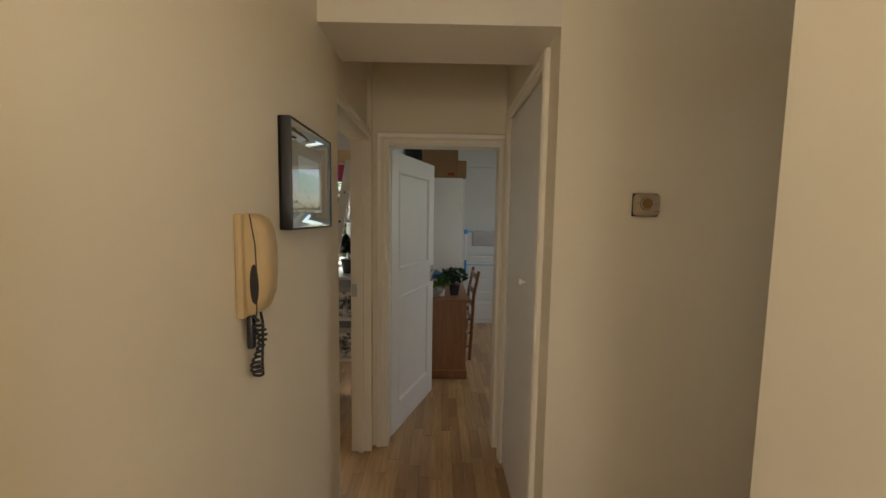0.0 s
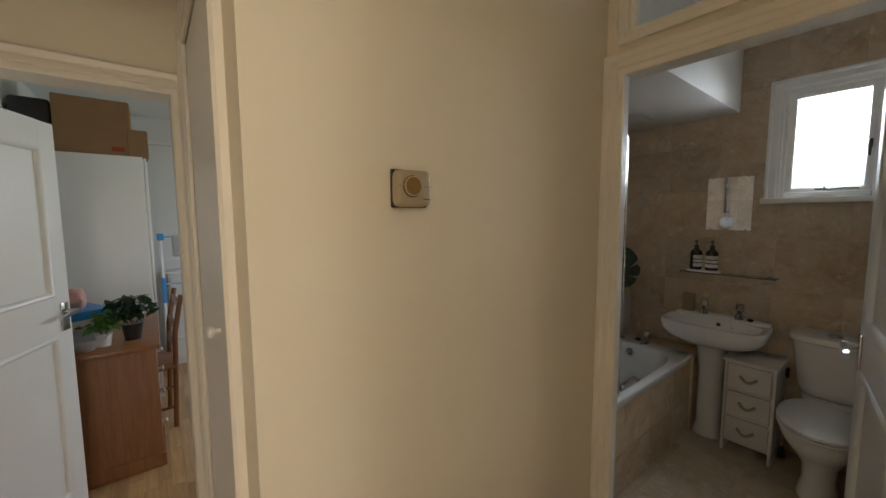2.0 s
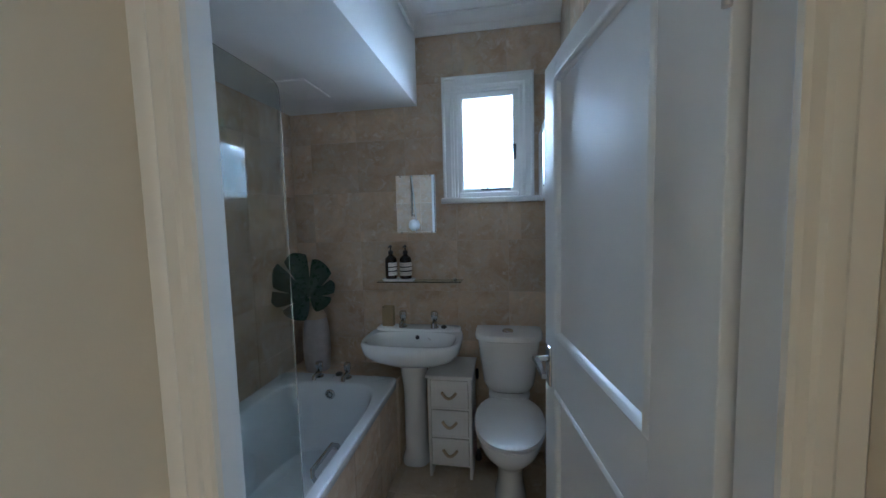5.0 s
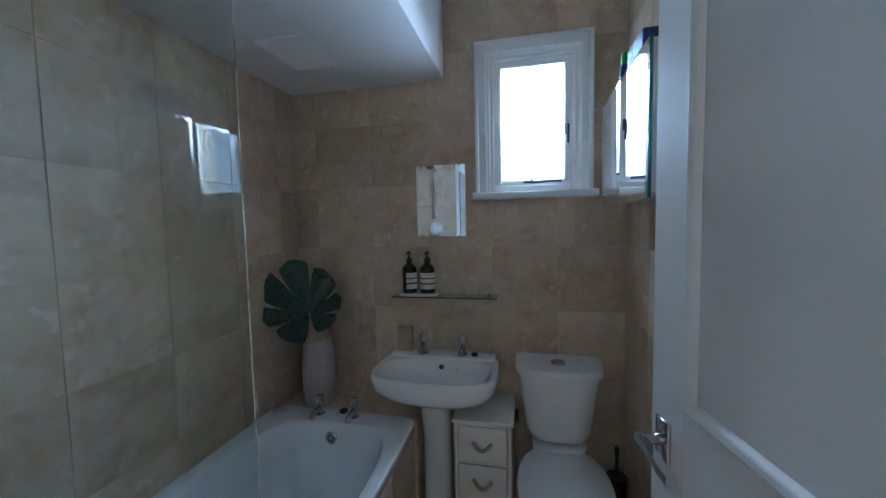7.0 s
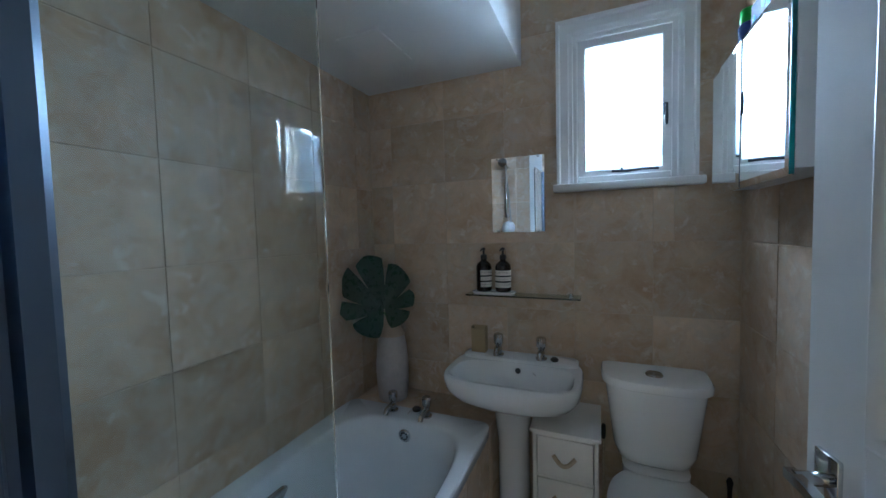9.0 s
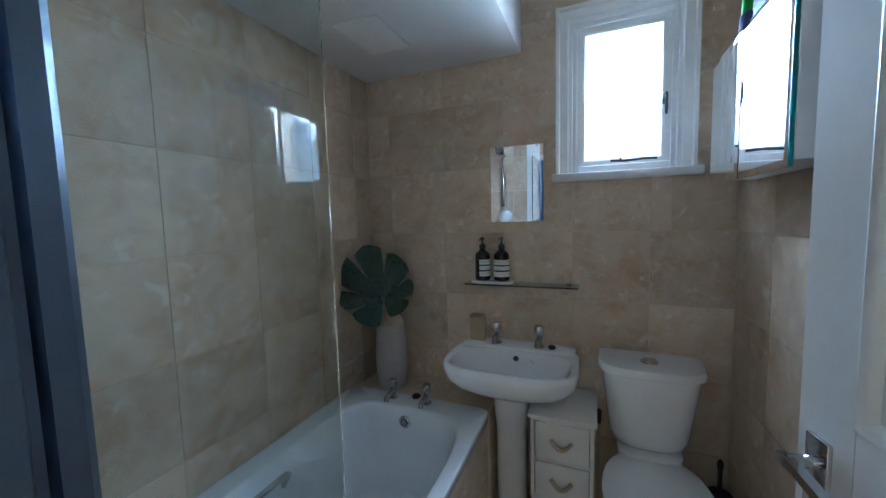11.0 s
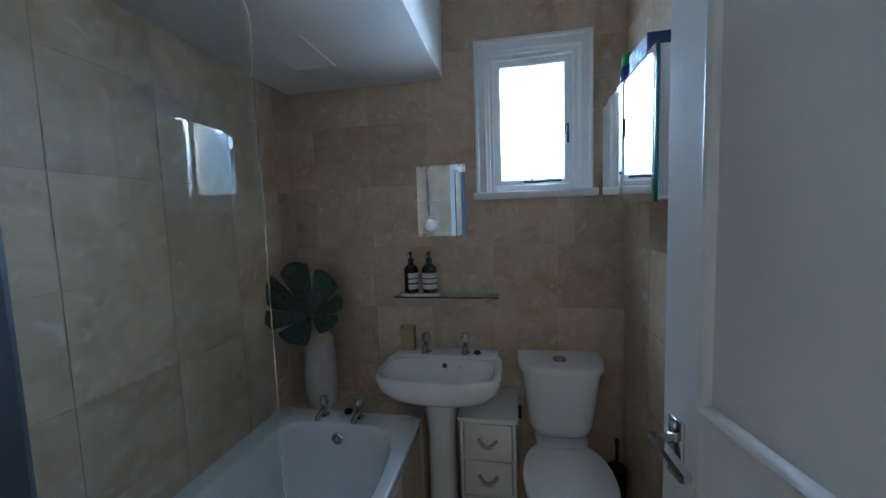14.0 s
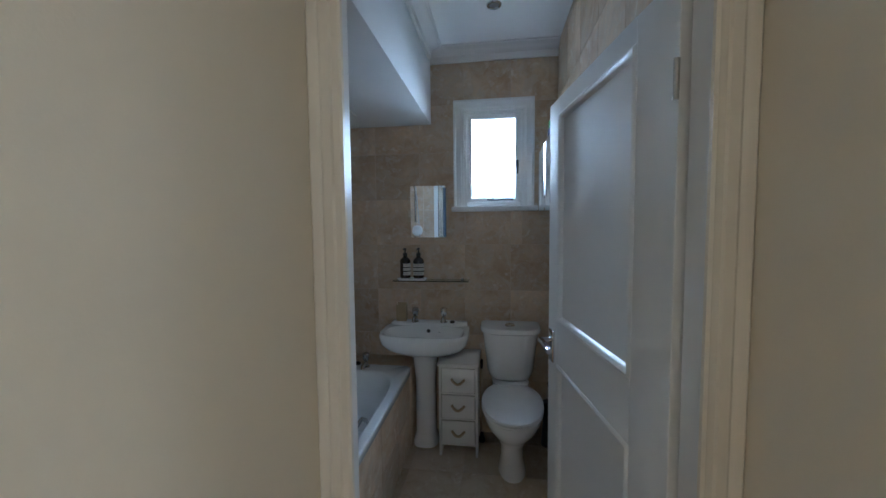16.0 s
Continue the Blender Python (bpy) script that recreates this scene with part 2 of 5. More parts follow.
# ---- mesh helpers ----
def box(bm, x0, x1, y0, y1, z0, z1, bevel=0.0, seg=1):
    made = bmesh.ops.create_cube(bm, size=1.0, matrix=Matrix.LocRotScale(
        ((x0 + x1) / 2, (y0 + y1) / 2, (z0 + z1) / 2), None, (abs(x1 - x0), abs(y1 - y0), abs(z1 - z0))))
    if bevel:
        edges = list({e for v in made["verts"] for e in v.link_edges})
        bmesh.ops.bevel(bm, geom=edges, offset=bevel, segments=seg, profile=0.5, affect="EDGES")
    return bm


def boxed(*args, **kw):
    return box(bmesh.new(), *args, **kw)


def loops(bm, rings, close=True, cap0=False, cap1=False):
    """Skin rings of equal count into one surface."""
    vs = [[bm.verts.new(p) for p in ring] for ring in rings]
    n = len(vs[0])
    for a, b in zip(vs, vs[1:]):
        for i in range(n if close else n - 1):
            j = (i + 1) % n
            bm.faces.new((a[i], a[j], b[j], b[i]))
    if cap0:
        bm.faces.new(list(reversed(vs[0])))
    if cap1:
        bm.faces.new(vs[-1])
    return bm


def lathe(profile, n=28, axis="z", centre=(0, 0, 0), caps=True):
    """Turn (radius, height) pairs round an axis."""
    rings = []
    for r, hgt in profile:
        ring = []
        for i in range(n):
            a = 2 * math.pi * i / n
            u, v = r * math.cos(a), r * math.sin(a)
            p = {"z": (u, v, hgt), "x": (hgt, u, v), "y": (v, hgt, u)}[axis]
            ring.append(tuple(c + d for c, d in zip(centre, p)))
        rings.append(ring)
    return loops(bmesh.new(), rings, True, caps, caps)


def tube(points, radius, n=10, bm=None, closed=False):
    """A round bar along points."""
    bm = bm or bmesh.new()
    pts = [Vector(p) for p in points]
    rings = []
    up = Vector((0.13, 0.27, 0.95)).normalized()
    for i, p in enumerate(pts):
        d = (pts[min(i + 1, len(pts) - 1)] - pts[max(i - 1, 0)]).normalized()
        a = d.cross(up)
        if a.length < 1e-4:
            a = d.cross(Vector((1, 0, 0)))
        a.normalize()
        up = a.cross(d).normalized()
        rr = radius[i] if isinstance(radius, (list, tuple)) else radius
        rings.append([p + rr * (math.cos(2 * math.pi * k / n) * a + math.sin(2 * math.pi * k / n) * up) for k in range(n)])
    return loops(bm, rings, True, True, True)


def oval(cx, cy, rx, ry, z, n=40, power=2.0, flat_back=None):
    """A superellipse ring; flat_back cuts it at that x."""
    ring = []
    for i in range(n):
        a = 2 * math.pi * i / n
        c, s = math.cos(a), math.sin(a)
        x = cx + rx * math.copysign(abs(c) ** (2 / power), c)
        y = cy + ry * math.copysign(abs(s) ** (2 / power), s)
        if flat_back is not None:
            x = min(x, flat_back)
        ring.append((x, y, z))
    return ring


def arc(fn, n):
    return [fn(i / (n - 1)) for i in range(n)]


def shade(me, angle=40):
    for p in me.polygons:
        p.use_smooth = True
    me.set_sharp_from_angle(angle=radians(angle))


def made(name, bm, material, smooth=True):
    bmesh.ops.recalc_face_normals(bm, faces=bm.faces)
    me = bpy.data.meshes.new(name)
    bm.to_mesh(me)
    bm.free()
    me.materials.append(material)
    if smooth:
        shade(me)
    return me


def thing(name, label, category, place=(0, 0, 0), turn=0.0, group=""):
    ob = new(name)
    ob.empty_display_size = 0.1
    ob.matrix_basis = pose(*place, 0, 0, turn)
    return tagged(ob, label, category, group)


def part(name, bm, material, parent, label=""):
    """One mesh under a thing or part, in the thing's own space."""
    ob = new(name, made(name, bm, material))
    ob.parent = parent
    return tagged(ob, label) if label else ob


def solo(name, bm, material, label="", category="", place=(0, 0, 0), turn=0.0, group="", kind=""):
    ob = new(name, made(name, bm, material))
    ob.matrix_basis = pose(*place, 0, 0, turn)
    return tagged(ob, label, category, group, kind)


def structure(name, bm, material, label=""):
    return solo(name, bm, material, label, kind="structure")


def ring_frame(bm, at, u0, u1, v0, v1, steps, open_foot=False):
    """A mitred moulded frame round the rectangle u0..u1, v0..v1. steps: (distance outward, height); at(u, v, w) gives the place."""
    def rect(o, w):
        if open_foot:
            return [at(u0 - o, v0, w), at(u0 - o, v1 + o, w), at(u1 + o, v1 + o, w), at(u1 + o, v0, w)]
        return [at(u0 - o, v0 - o, w), at(u0 - o, v1 + o, w), at(u1 + o, v1 + o, w), at(u1 + o, v0 - o, w)]
    rings = [rect(o, w) for o, w in steps]
    if not open_foot:
        return loops(bm, rings + [rings[0]])
    loops(bm, rings + [rings[0]], close=False)
    return bm


CASING = [(0.0, 0.0), (0.0, 0.010), (0.006, 0.013), (0.012, 0.011), (0.020, 0.011), (0.024, 0.016), (0.040, 0.018),
          (0.046, 0.014), (0.052, 0.020), (0.064, 0.022), (0.072, 0.015), (0.072, 0.0)]


def reflected_view(name):
    """A window reflection painted as a small view: pale sky over blurred green trees and a tan foreground."""
    k = Nodes(name)
    vec = k.coords()
    sep = k.n("ShaderNodeSeparateXYZ")
    k.link(vec, sep.inputs[0])
    wob = k.n("ShaderNodeMath")
    wob.operation = "MULTIPLY_ADD"
    wob.inputs[1].default_value = 0.045
    k.link(k.noise(vec, 38.0, 4, 0.6), wob.inputs[0])
    k.link(sep.outputs["Z"], wob.inputs[2])
    col = k.ramp(wob.outputs[0], [(0.10, (0.42, 0.37, 0.27)), (0.132, (0.36, 0.36, 0.22)), (0.142, (0.16, 0.24, 0.06)), (0.185, (0.34, 0.46, 0.14)), (0.200, (0.84, 0.85, 0.82))])
    k.link(col, k.b.inputs["Base Color"])
    k.b.inputs["Roughness"].default_value = 0.35
    return k.m


# colour that imitates a garden window mirrored in the picture glass
PAINTED_VIEW = reflected_view("painted_reflection")
MOUNT = plain("tan_card", (0.50, 0.41, 0.29), 0.8, vary=0.05, scale=20, bump=0.1)


# ---- structure ----
XH, XB, XE, YN, YS = 3.275, 3.345, 5.165, 4.0, 2.268   # bathroom: hall face, inner west, east, north, south
XW, XC, YT, YP, XS, YF = 1.285, 2.125, 3.057, 2.243, 2.186, 4.10  # hall west, corridor east, passage north/south, hall east, far wall
ZH, ZB = 2.60, 2.71


def joined(*boxes):
    bm = bmesh.new()
    for b in boxes:
        box(bm, *b)
    return bm


structure("wall_hall_west", joined((XW - 0.12, XW, -1.0, 1.20, 0, ZH), (XW - 0.12, XW, 1.20, 2.06, 2.0, ZH), (XW - 0.12, XW, 2.06, 3.30, 0, ZH), (XW - 0.12, XW - 0.024, 3.30, 4.05, 2.02, ZH), (XW - 0.12, XW, 4.05, YF, 0, ZH)),
          CREAM, "cream painted plaster wall of the hall")
structure("wall_hall_east", joined((XS, XS + 0.1, -1.0, YP, 0, ZH)), CREAM, "cream painted plaster wall with a sharp outer corner")
structure("wall_passage_south", joined((XS + 0.1, XH, YP - 0.1, YP, 0, ZH)), CREAM, "cream painted plaster wall beside the bathroom door")
structure("wall_passage_north", joined((XC, XH, YT, YT + 0.1, 0, ZH)), CREAM, "cream painted plaster wall that carries the thermostat")
structure("wall_corridor_east", joined((XC, XC + 0.1, YT + 0.1, 3.23, 0, ZH), (XC, XC + 0.1, 3.23, 3.94, 2.13, ZH), (XC, XC + 0.1, 3.94, YF, 0, ZH)),
          CREAM, "cream corridor wall with a cupboard opening")
structure("wall_far", joined((1.17, 1.376, YF, YF + 0.12, 0, ZH), (1.376, 2.099, YF, YF + 0.12, 1.999, ZH), (2.099, 4.0, YF, YF + 0.12, 0, ZH)),
          CREAM, "cream wall with the far room's doorway")
# end wall is unseen; its window opening is added for the hall lamp
structure("wall_hall_south", joined((XW - 0.12, XS + 0.1, -1.1, -1.0, 0, 0.85), (XW - 0.12, XS + 0.1, -1.1, -1.0, 2.05, ZH),
                                    (XW - 0.12, 1.25, -1.1, -1.0, 0.85, 2.05), (2.05, XS + 0.1, -1.1, -1.0, 0.85, 2.05)), CREAM, "unseen cream end wall with an added window opening")
structure("wall_closet_east", joined((XH, XH + 0.1, -1.1, YP - 0.1, 0, ZH + 0.1), (XS + 0.1, XH, -1.1, -1.0, 0, ZH)), CREAM, "plain wall that closes the space beside the hall")
structure("ceiling_beam", joined((XW, XC, YT, 3.38, 2.20, ZH)), SOFFIT, "dropped cream beam across the corridor mouth")
structure("ceiling_hall", joined((XW - 0.12, XH, -1.1, YF + 0.12, ZH, ZH + 0.1)), CEIL, "plain white ceiling")
structure("wall_cupboard_back", joined((2.75, 2.8, YT + 0.1, YF, 0, ZH)), WHITE_WALL, "plain cupboard back wall")

# bathroom shell; the backing behind the tiles is the grout
T = 0.003
bath_w = structure("wall_bath_west", joined((XH, XB - T, YP - 0.1, 2.29, 0, ZB), (XH, XB - T, 3.028, YN + 0.1, 0, ZB),
                                            (XH, XB - T, 2.29, 3.028, 2.015, 2.125), (XH, XB - T, 2.29, 3.028, 2.50, ZB)), CREAM,
                   "partition wall, painted cream on the hall side")
bath_n = structure("wall_bath_north", joined((XB - T, XE + 0.2, YN + T, YN + 0.1, 0, ZB)), GROUT, "bathroom wall of beige travertine tiles")
bath_e = structure("wall_bath_east", joined((XE + T, XE + 0.2, YS - 0.1, 2.50, 0, ZB), (XE + T, XE + 0.2, 2.89, YN + T, 0, ZB),
                                            (XE + T, XE + 0.2, 2.50, 2.89, 0, 1.65), (XE + T, XE + 0.2, 2.50, 2.89, 2.285, ZB)), GROUT,
                   "bathroom window wall of beige travertine tiles")
bath_s = structure("wall_bath_south", joined((XB - T, XE + T, YS - 0.1, YS - T, 0, ZB)), GROUT, "bathroom wall of beige travertine tiles")
structure("ceiling_bathroom", joined((XH, XE + 0.2, YP - 0.1, YN + 0.1, ZB, ZB + 0.1)), CEIL, "white bathroom ceiling")
bulk = structure("bulkhead", boxed(XB, XE, 3.131, YN, 2.215, ZB, bevel=0.006, seg=2), WHITE_WALL, "boxed-in white bulkhead above the bath")
hatch = solo("access_hatch", boxed(4.58, 4.86, 3.56, 3.755, 2.207, 2.2145, bevel=0.002), CEIL, "flush white access panel in the bulkhead soffit", "hatch")


def coving(points, name):
    """A stepped cove along a straight line under the ceiling; the second pair points into the room."""
    (x0, y0), (x1, y1), (nx, ny) = points
    prof = [(0.0, -0.086), (0.016, -0.086), (0.018, -0.046), (0.024, -0.042), (0.032, -0.034), (0.050, -0.026), (0.072, -0.016), (0.078, -0.008), (0.090, -0.006), (0.090, 0.0), (0.0, 0.0)]
    rings = [[(x + nx * o, y + ny * o, ZB + z) for o, z in prof] for x, y in ((x0, y0), (x1, y1))]
    structure(name, loops(bmesh.new(), rings, True, True, True), CEIL, "white moulded plaster coving")


coving(((XE, YS), (XE, 3.131), (-1, 0)), "trim_cove_east")
coving(((XB, 3.131), (XE - 0.09, 3.131), (0, -1)), "trim_cove_bulkhead")

structure("trim_bath_west", boxed(XB, XB + 0.02, 3.29, 3.41, 0.575, 2.21, bevel=0.003), WHITE_GLOSS, "white boxed trim beside the bath screen")

# side room (through the west opening) and far room
structure("wall_side_north", joined((-2.3, -0.9, 5.6, 5.72, 0, ZH), (0.78, 1.17, 5.6, 5.72, 0, ZH), (-0.9, 0.78, 5.6, 5.72, 0, 1.05), (-0.9, 0.78, 5.6, 5.72, 2.12, ZH)),
          WHITE_WALL, "white wall with a garden window")
structure("wall_side_west", joined((-2.4, -2.3, -1.1, 5.72, 0, ZH)), WHITE_WALL, "plain white wall")
structure("wall_side_south", joined((-2.4, XW - 0.12, -1.2, -1.1, 0, ZH)), WHITE_WALL, "plain white wall")
structure("wall_between_rooms", joined((1.17, 1.27, YF + 0.12, 7.5, 0, ZH)), WHITE_WALL, "plain white party wall")
structure("wall_far_room_north", joined((1.17, 2.70, 7.5, 7.6, 0, ZH), (3.38, 4.1, 7.5, 7.6, 0, ZH), (2.70, 3.38, 7.5, 7.6, 0, 1.0), (2.70, 3.38, 7.5, 7.6, 2.30, ZH)), WHITE_WALL, "pale wall of the far room")
# opening added for the far room's extra daylight
structure("wall_far_room_east", joined((4.0, 4.1, YF, 5.1, 0, ZH), (4.0, 4.1, 6.4, 7.5, 0, ZH), (4.0, 4.1, 5.1, 6.4, 0, 0.9), (4.0, 4.1, 5.1, 6.4, 2.2, ZH)),
          WHITE_WALL, "plain white wall with an added window opening")
structure("ceiling_side_room", joined((-2.4, XW - 0.12, -1.2, 5.72, ZH, ZH + 0.1)), CEIL, "white ceiling")
structure("ceiling_far_room", joined((1.17, 4.1, YF + 0.12, 7.6, ZH, ZH + 0.1)), CEIL, "white ceiling")
structure("trim_picture_rail", boxed(1.27, 4.0, 7.475, 7.5, 2.31, 2.35, bevel=0.006), WHITE_GLOSS, "white picture rail")
structure("ground", boxed(-600, 600, -600, 600, -3.2, -3.0), GRASS, "green garden ground far below the windows")

floor = structure("floor", joined((-2.4, XB - 0.02, -1.1, 7.6, -0.1, -0.012), (XB - 0.02, 4.1, YF, 7.6, -0.1, -0.012)), OAK, "oak strip floor")
bath_floor = structure("floor_bathroom", joined((XB - 0.02, XE + 0.1, YS - 0.1, YN + 0.1, -0.1, -T)), GROUT, "beige stone tile floor")
structure("threshold", boxed(XB - 0.06, XB + 0.01, 2.30, 2.99, -0.012, 0.004, bevel=0.004), PINE, "wooden threshold strip")


# ---- doors, casings ----
def casing(name, at, u0, u1, top, steps=CASING, mat=TRIM, label="cream gloss moulded door casing"):
    bm = ring_frame(bmesh.new(), at, u0, u1, 0.0, top, steps, open_foot=True)
    return structure(name, bm, mat, label)


casing("trim_bath_door", lambda u, v, w: (XH - w, u, v), 2.312, 2.989, 2.0)
structure("trim_bath_inside", joined((XB - 0.001, XB + 0.018, 3.0285, 3.10, 0, 2.085), (XB - 0.001, XB + 0.018, YS + 0.005, 3.0285, 2.017, 2.085)), WHITE_GLOSS, "plain white casing on the bathroom side of the doorway")
casing("trim_far_door", lambda u, v, w: (u, YF - w, v), 1.39, 2.085, 1.985, [(o * 1.05 if o < 0.06 else o * 1.1, w) for o, w in CASING])
casing("trim_cupboard_door", lambda u, v, w: (XC - w, u, v), 3.245, 3.925, 2.115, [(o * 0.95, w) for o, w in CASING])
# side-room doorway: head and far jamb only
bm = bmesh.new()
loops(bm, [[(XW - 0.024 + w, y, 2.0 + o) for o, w in CASING] for y in (3.301, 4.06)], True, True, True)
structure("trim_side_door_head", bm, TRIM, "cream gloss moulded door head")


def lining(name, boxes, label):
    structure(name, joined(*boxes), WHITE_GLOSS if "bath" in name else TRIM, label)


lining("jamb_bath_left", [(XH + 0.0003, 3.302, 2.989, 3.028, 0, 2.0), (3.302, XB - 0.001, 3.014, 3.028, 0, 2.0)], "cream satin door lining")
lining("jamb_bath_right", [(XH + 0.0003, XB - 0.002, 2.29, 2.312, 0, 2.0), (XB - 0.002, 3.3445, YS + 0.004, 2.312, 0, 2.0)], "cream satin door lining")
lining("jamb_bath_head", [(XH + 0.0003, XB - 0.002, 2.29, 3.028, 2.0, 2.015)], "cream satin door lining")
lining("jamb_far", [(1.378, 1.39, YF - 0.002, YF + 0.122, 0, 1.985), (2.085, 2.097, YF - 0.002, YF + 0.122, 0, 1.985), (1.378, 2.097, YF - 0.002, YF + 0.122, 1.985, 1.997)], "cream gloss door lining")
lining("jamb_side", [(XW - 0.125, XW + 0.004, 4.035, 4.05, 0, 2.0), (XW - 0.125, XW + 0.004, 3.30, 4.05, 2.0, 2.02)], "cream gloss door lining")
lining("stop_side", [(XW - 0.075, XW - 0.045, 4.02, 4.035, 0, 2.0)], "cream gloss door stop")
strike = solo("strike_plate", boxed(XW - 0.118, XW - 0.088, 4.031, 4.0352, 1.03, 1.11, bevel=0.001), STEEL, "small steel strike plate in the door jamb", "strike plate")

# transom light above the bathroom door
tr = tagged(structure("window_transom", ring_frame(bmesh.new(), lambda u, v, w: (XH - w + 0.03, u, v), 2.345, 2.967, 2.143, 2.46,
            [(0, 0.0), (0, 0.030), (0.010, 0.036), (0.020, 0.034), (0.026, 0.045), (0.045, 0.045), (0.045, 0.0)]), TRIM, "glazed transom light above the bathroom door"))
pane = part("pane", boxed(XH + 0.028, XH + 0.032, 2.33, 2.98, 2.13, 2.475), CLEAR, tr, "clear transom glass")
pane.visible_shadow = False


def panel_door(name, label, width, height, panels, place, turn, mat, thick=0.038, stiles=(0.105, 0.105)):
    """A hinged two-panel door; its hinge edge is the local origin and it runs along local x."""
    d = thing(name, label, "door", place, turn)
    d["kind"] = "structure"
    sh, sf = stiles
    zs = [0.008] + [z for p in panels for z in p] + [height]
    part("stile", boxed(0, sh, 0, thick, 0.008, height, bevel=0.0015), mat, d)
    part("stile", boxed(width - sf, width, 0, thick, 0.008, height, bevel=0.0015), mat, d)
    for a, b in zip(zs[::2], zs[1::2]):
        part("rail", boxed(sh, width - sf, 0.0002, thick - 0.0002, a, b), mat, d)
    for a, b in panels:
        part("panel", boxed(sh, width - sf, 0.012, thick - 0.012, a, b), mat, d)
        for side in (0, 1):
            at = (lambda u, v, w: (u, -w, v)) if side == 0 else (lambda u, v, w: (u, thick + w, v))
            part("moulding", ring_frame(bmesh.new(), at, sh + 0.022, width - sf - 0.022, a + 0.022, b - 0.022,
                                        [(0.0, -0.011), (0.004, -0.004), (0.010, 0.004), (0.016, 0.007), (0.022, 0.004), (0.026, 0.0005), (0.026, -0.011)]), mat, d)
    return d


def lever(d, x, z, side, thick, mat=CHROME):
    """A square lever on a back plate; side -1 is the local front."""
    y0 = 0.0 if side < 0 else thick
    s = side
    h = part("handle", boxed(x - 0.025, x + 0.025, min(y0, y0 + s * 0.009), max(y0, y0 + s * 0.009), z - 0.062, z + 0.072, bevel=0.003, seg=2), mat, d, "chrome lever handle on a back plate")
    part("spindle", lathe([(0.011, 0), (0.011, 0.05)], 16, "y", (x, y0 if s > 0 else y0 - 0.05, z + 0.028)), mat, h)
    bm = bmesh.new()
    yy = y0 + s * 0.052
    loops(bm, [[(x + dx, yy + s * a, z + 0.028 + b - 0.012 * (dx < -0.1)) for a, b in ((-0.010, -0.009), (-0.010, 0.009), (0.006, 0.008), (0.006, -0.008))]
               for dx in (0.012, -0.03, -0.115)], True, True, True)
    part("lever", bm, mat, h)


bath_door = panel_door("door_bathroom", "open white two-panel bathroom door with chrome lever", 0.822, 1.996, [(0.20, 0.943), (1.122, 1.930)],
                       (3.357, 2.293, 0.0), 9.0, WHITE_GLOSS, stiles=(0.158, 0.118))
lever(bath_door, 0.766, 1.000, 1, 0.038)
for z in (0.25, 1.75):
    hg = part("hinge", lathe([(0.006, z), (0.006, z + 0.08)], 10, "z", (0.0, 0.043, 0)), STEEL, bath_door, "small painted butt hinge")

far_door = panel_door("door_far_room", "half-open white two-panel door with chrome lever", 0.76, 1.97, [(0.20, 0.98), (1.17, 1.85)],
                      (1.398, 4.185, 0.0), 69.5, WHITE_GLOSS)
lever(far_door, 0.71, 1.06, -1, 0.038)

cup = solo("door_cupboard", boxed(XC + 0.002, XC + 0.037, 3.25, 3.92, 0.01, 2.11, bevel=0.002), WHITE_GLOSS, "flush white gloss cupboard door with small knob", "door", kind="structure")
part("knob", lathe([(0.006, 0), (0.006, -0.012), (0.014, -0.018), (0.016, -0.026), (0.010, -0.032)], 18, "x", (XC + 0.002, 3.475, 1.237)), WHITE_PLASTIC, cup, "small cream knob")

# ---- bathroom window ----
win = structure("window_bathroom", ring_frame(bmesh.new(), lambda u, v, w: (XE - w, u, v), 2.512, 2.880, 1.637, 2.270,
        [(0.0, -0.11), (0.0, 0.012), (0.006, 0.016), (0.018, 0.016), (0.022, 0.022), (0.034, 0.024), (0.040, 0.030), (0.072, 0.032), (0.078, 0.040), (0.090, 0.042), (0.090, -0.004), (0.02, -0.004), (0.02, -0.11)], open_foot=True),
        WHITE_GLOSS, "white painted casement window with obscured glass")
part("bottom_rail", boxed(XE - 0.014, XE + 0.11, 2.513, 2.879, 1.637, 1.668, bevel=0.004), WHITE_GLOSS, win)
sash = part("sash", ring_frame(bmesh.new(), lambda u, v, w: (XE + 0.03 - w, u, v), 2.546, 2.846, 1.695, 2.237,
        [(0.0, 0.0), (0.0, 0.022), (0.008, 0.030), (0.020, 0.032), (0.034, 0.032), (0.034, -0.01), (0.0, -0.01)]), WHITE_GLOSS, win)
fp = part("pane", boxed(XE + 0.030, XE + 0.034, 2.530, 2.861, 1.682, 2.252), FROST, win, "frosted obscured glass")
fp.visible_shadow = False
part("sill", boxed(XE - 0.054, XE + 0.02, 2.398, 2.986, 1.602, 1.636, bevel=0.006, seg=2), WHITE_GLOSS, win)
st = part("stay_bar", tube([(XE - 0.008, 2.74, 1.684), (XE - 0.014, 2.68, 1.680), (XE - 0.016, 2.62, 1.684), (XE - 0.010, 2.56, 1.682)], 0.0060, 8), IRON, win, "dull metal casement stay")
part("stay_peg", lathe([(0.004, 0), (0.006, 0.012), (0.003, 0.018)], 10, "z", (XE - 0.014, 2.70, 1.678)), IRON, st)
fa = part("fastener", boxed(XE - 0.012, XE - 0.002, 2.525, 2.545, 1.90, 1.95, bevel=0.003), IRON, win, "dull metal casement fastener")
part("fastener_grip", tube([(XE - 0.014, 2.535, 1.945), (XE - 0.030, 2.535, 1.925), (XE - 0.032, 2.534, 1.885), (XE - 0.026, 2.533, 1.855)], [0.005, 0.006, 0.007, 0.005], 8), IRON, fa)

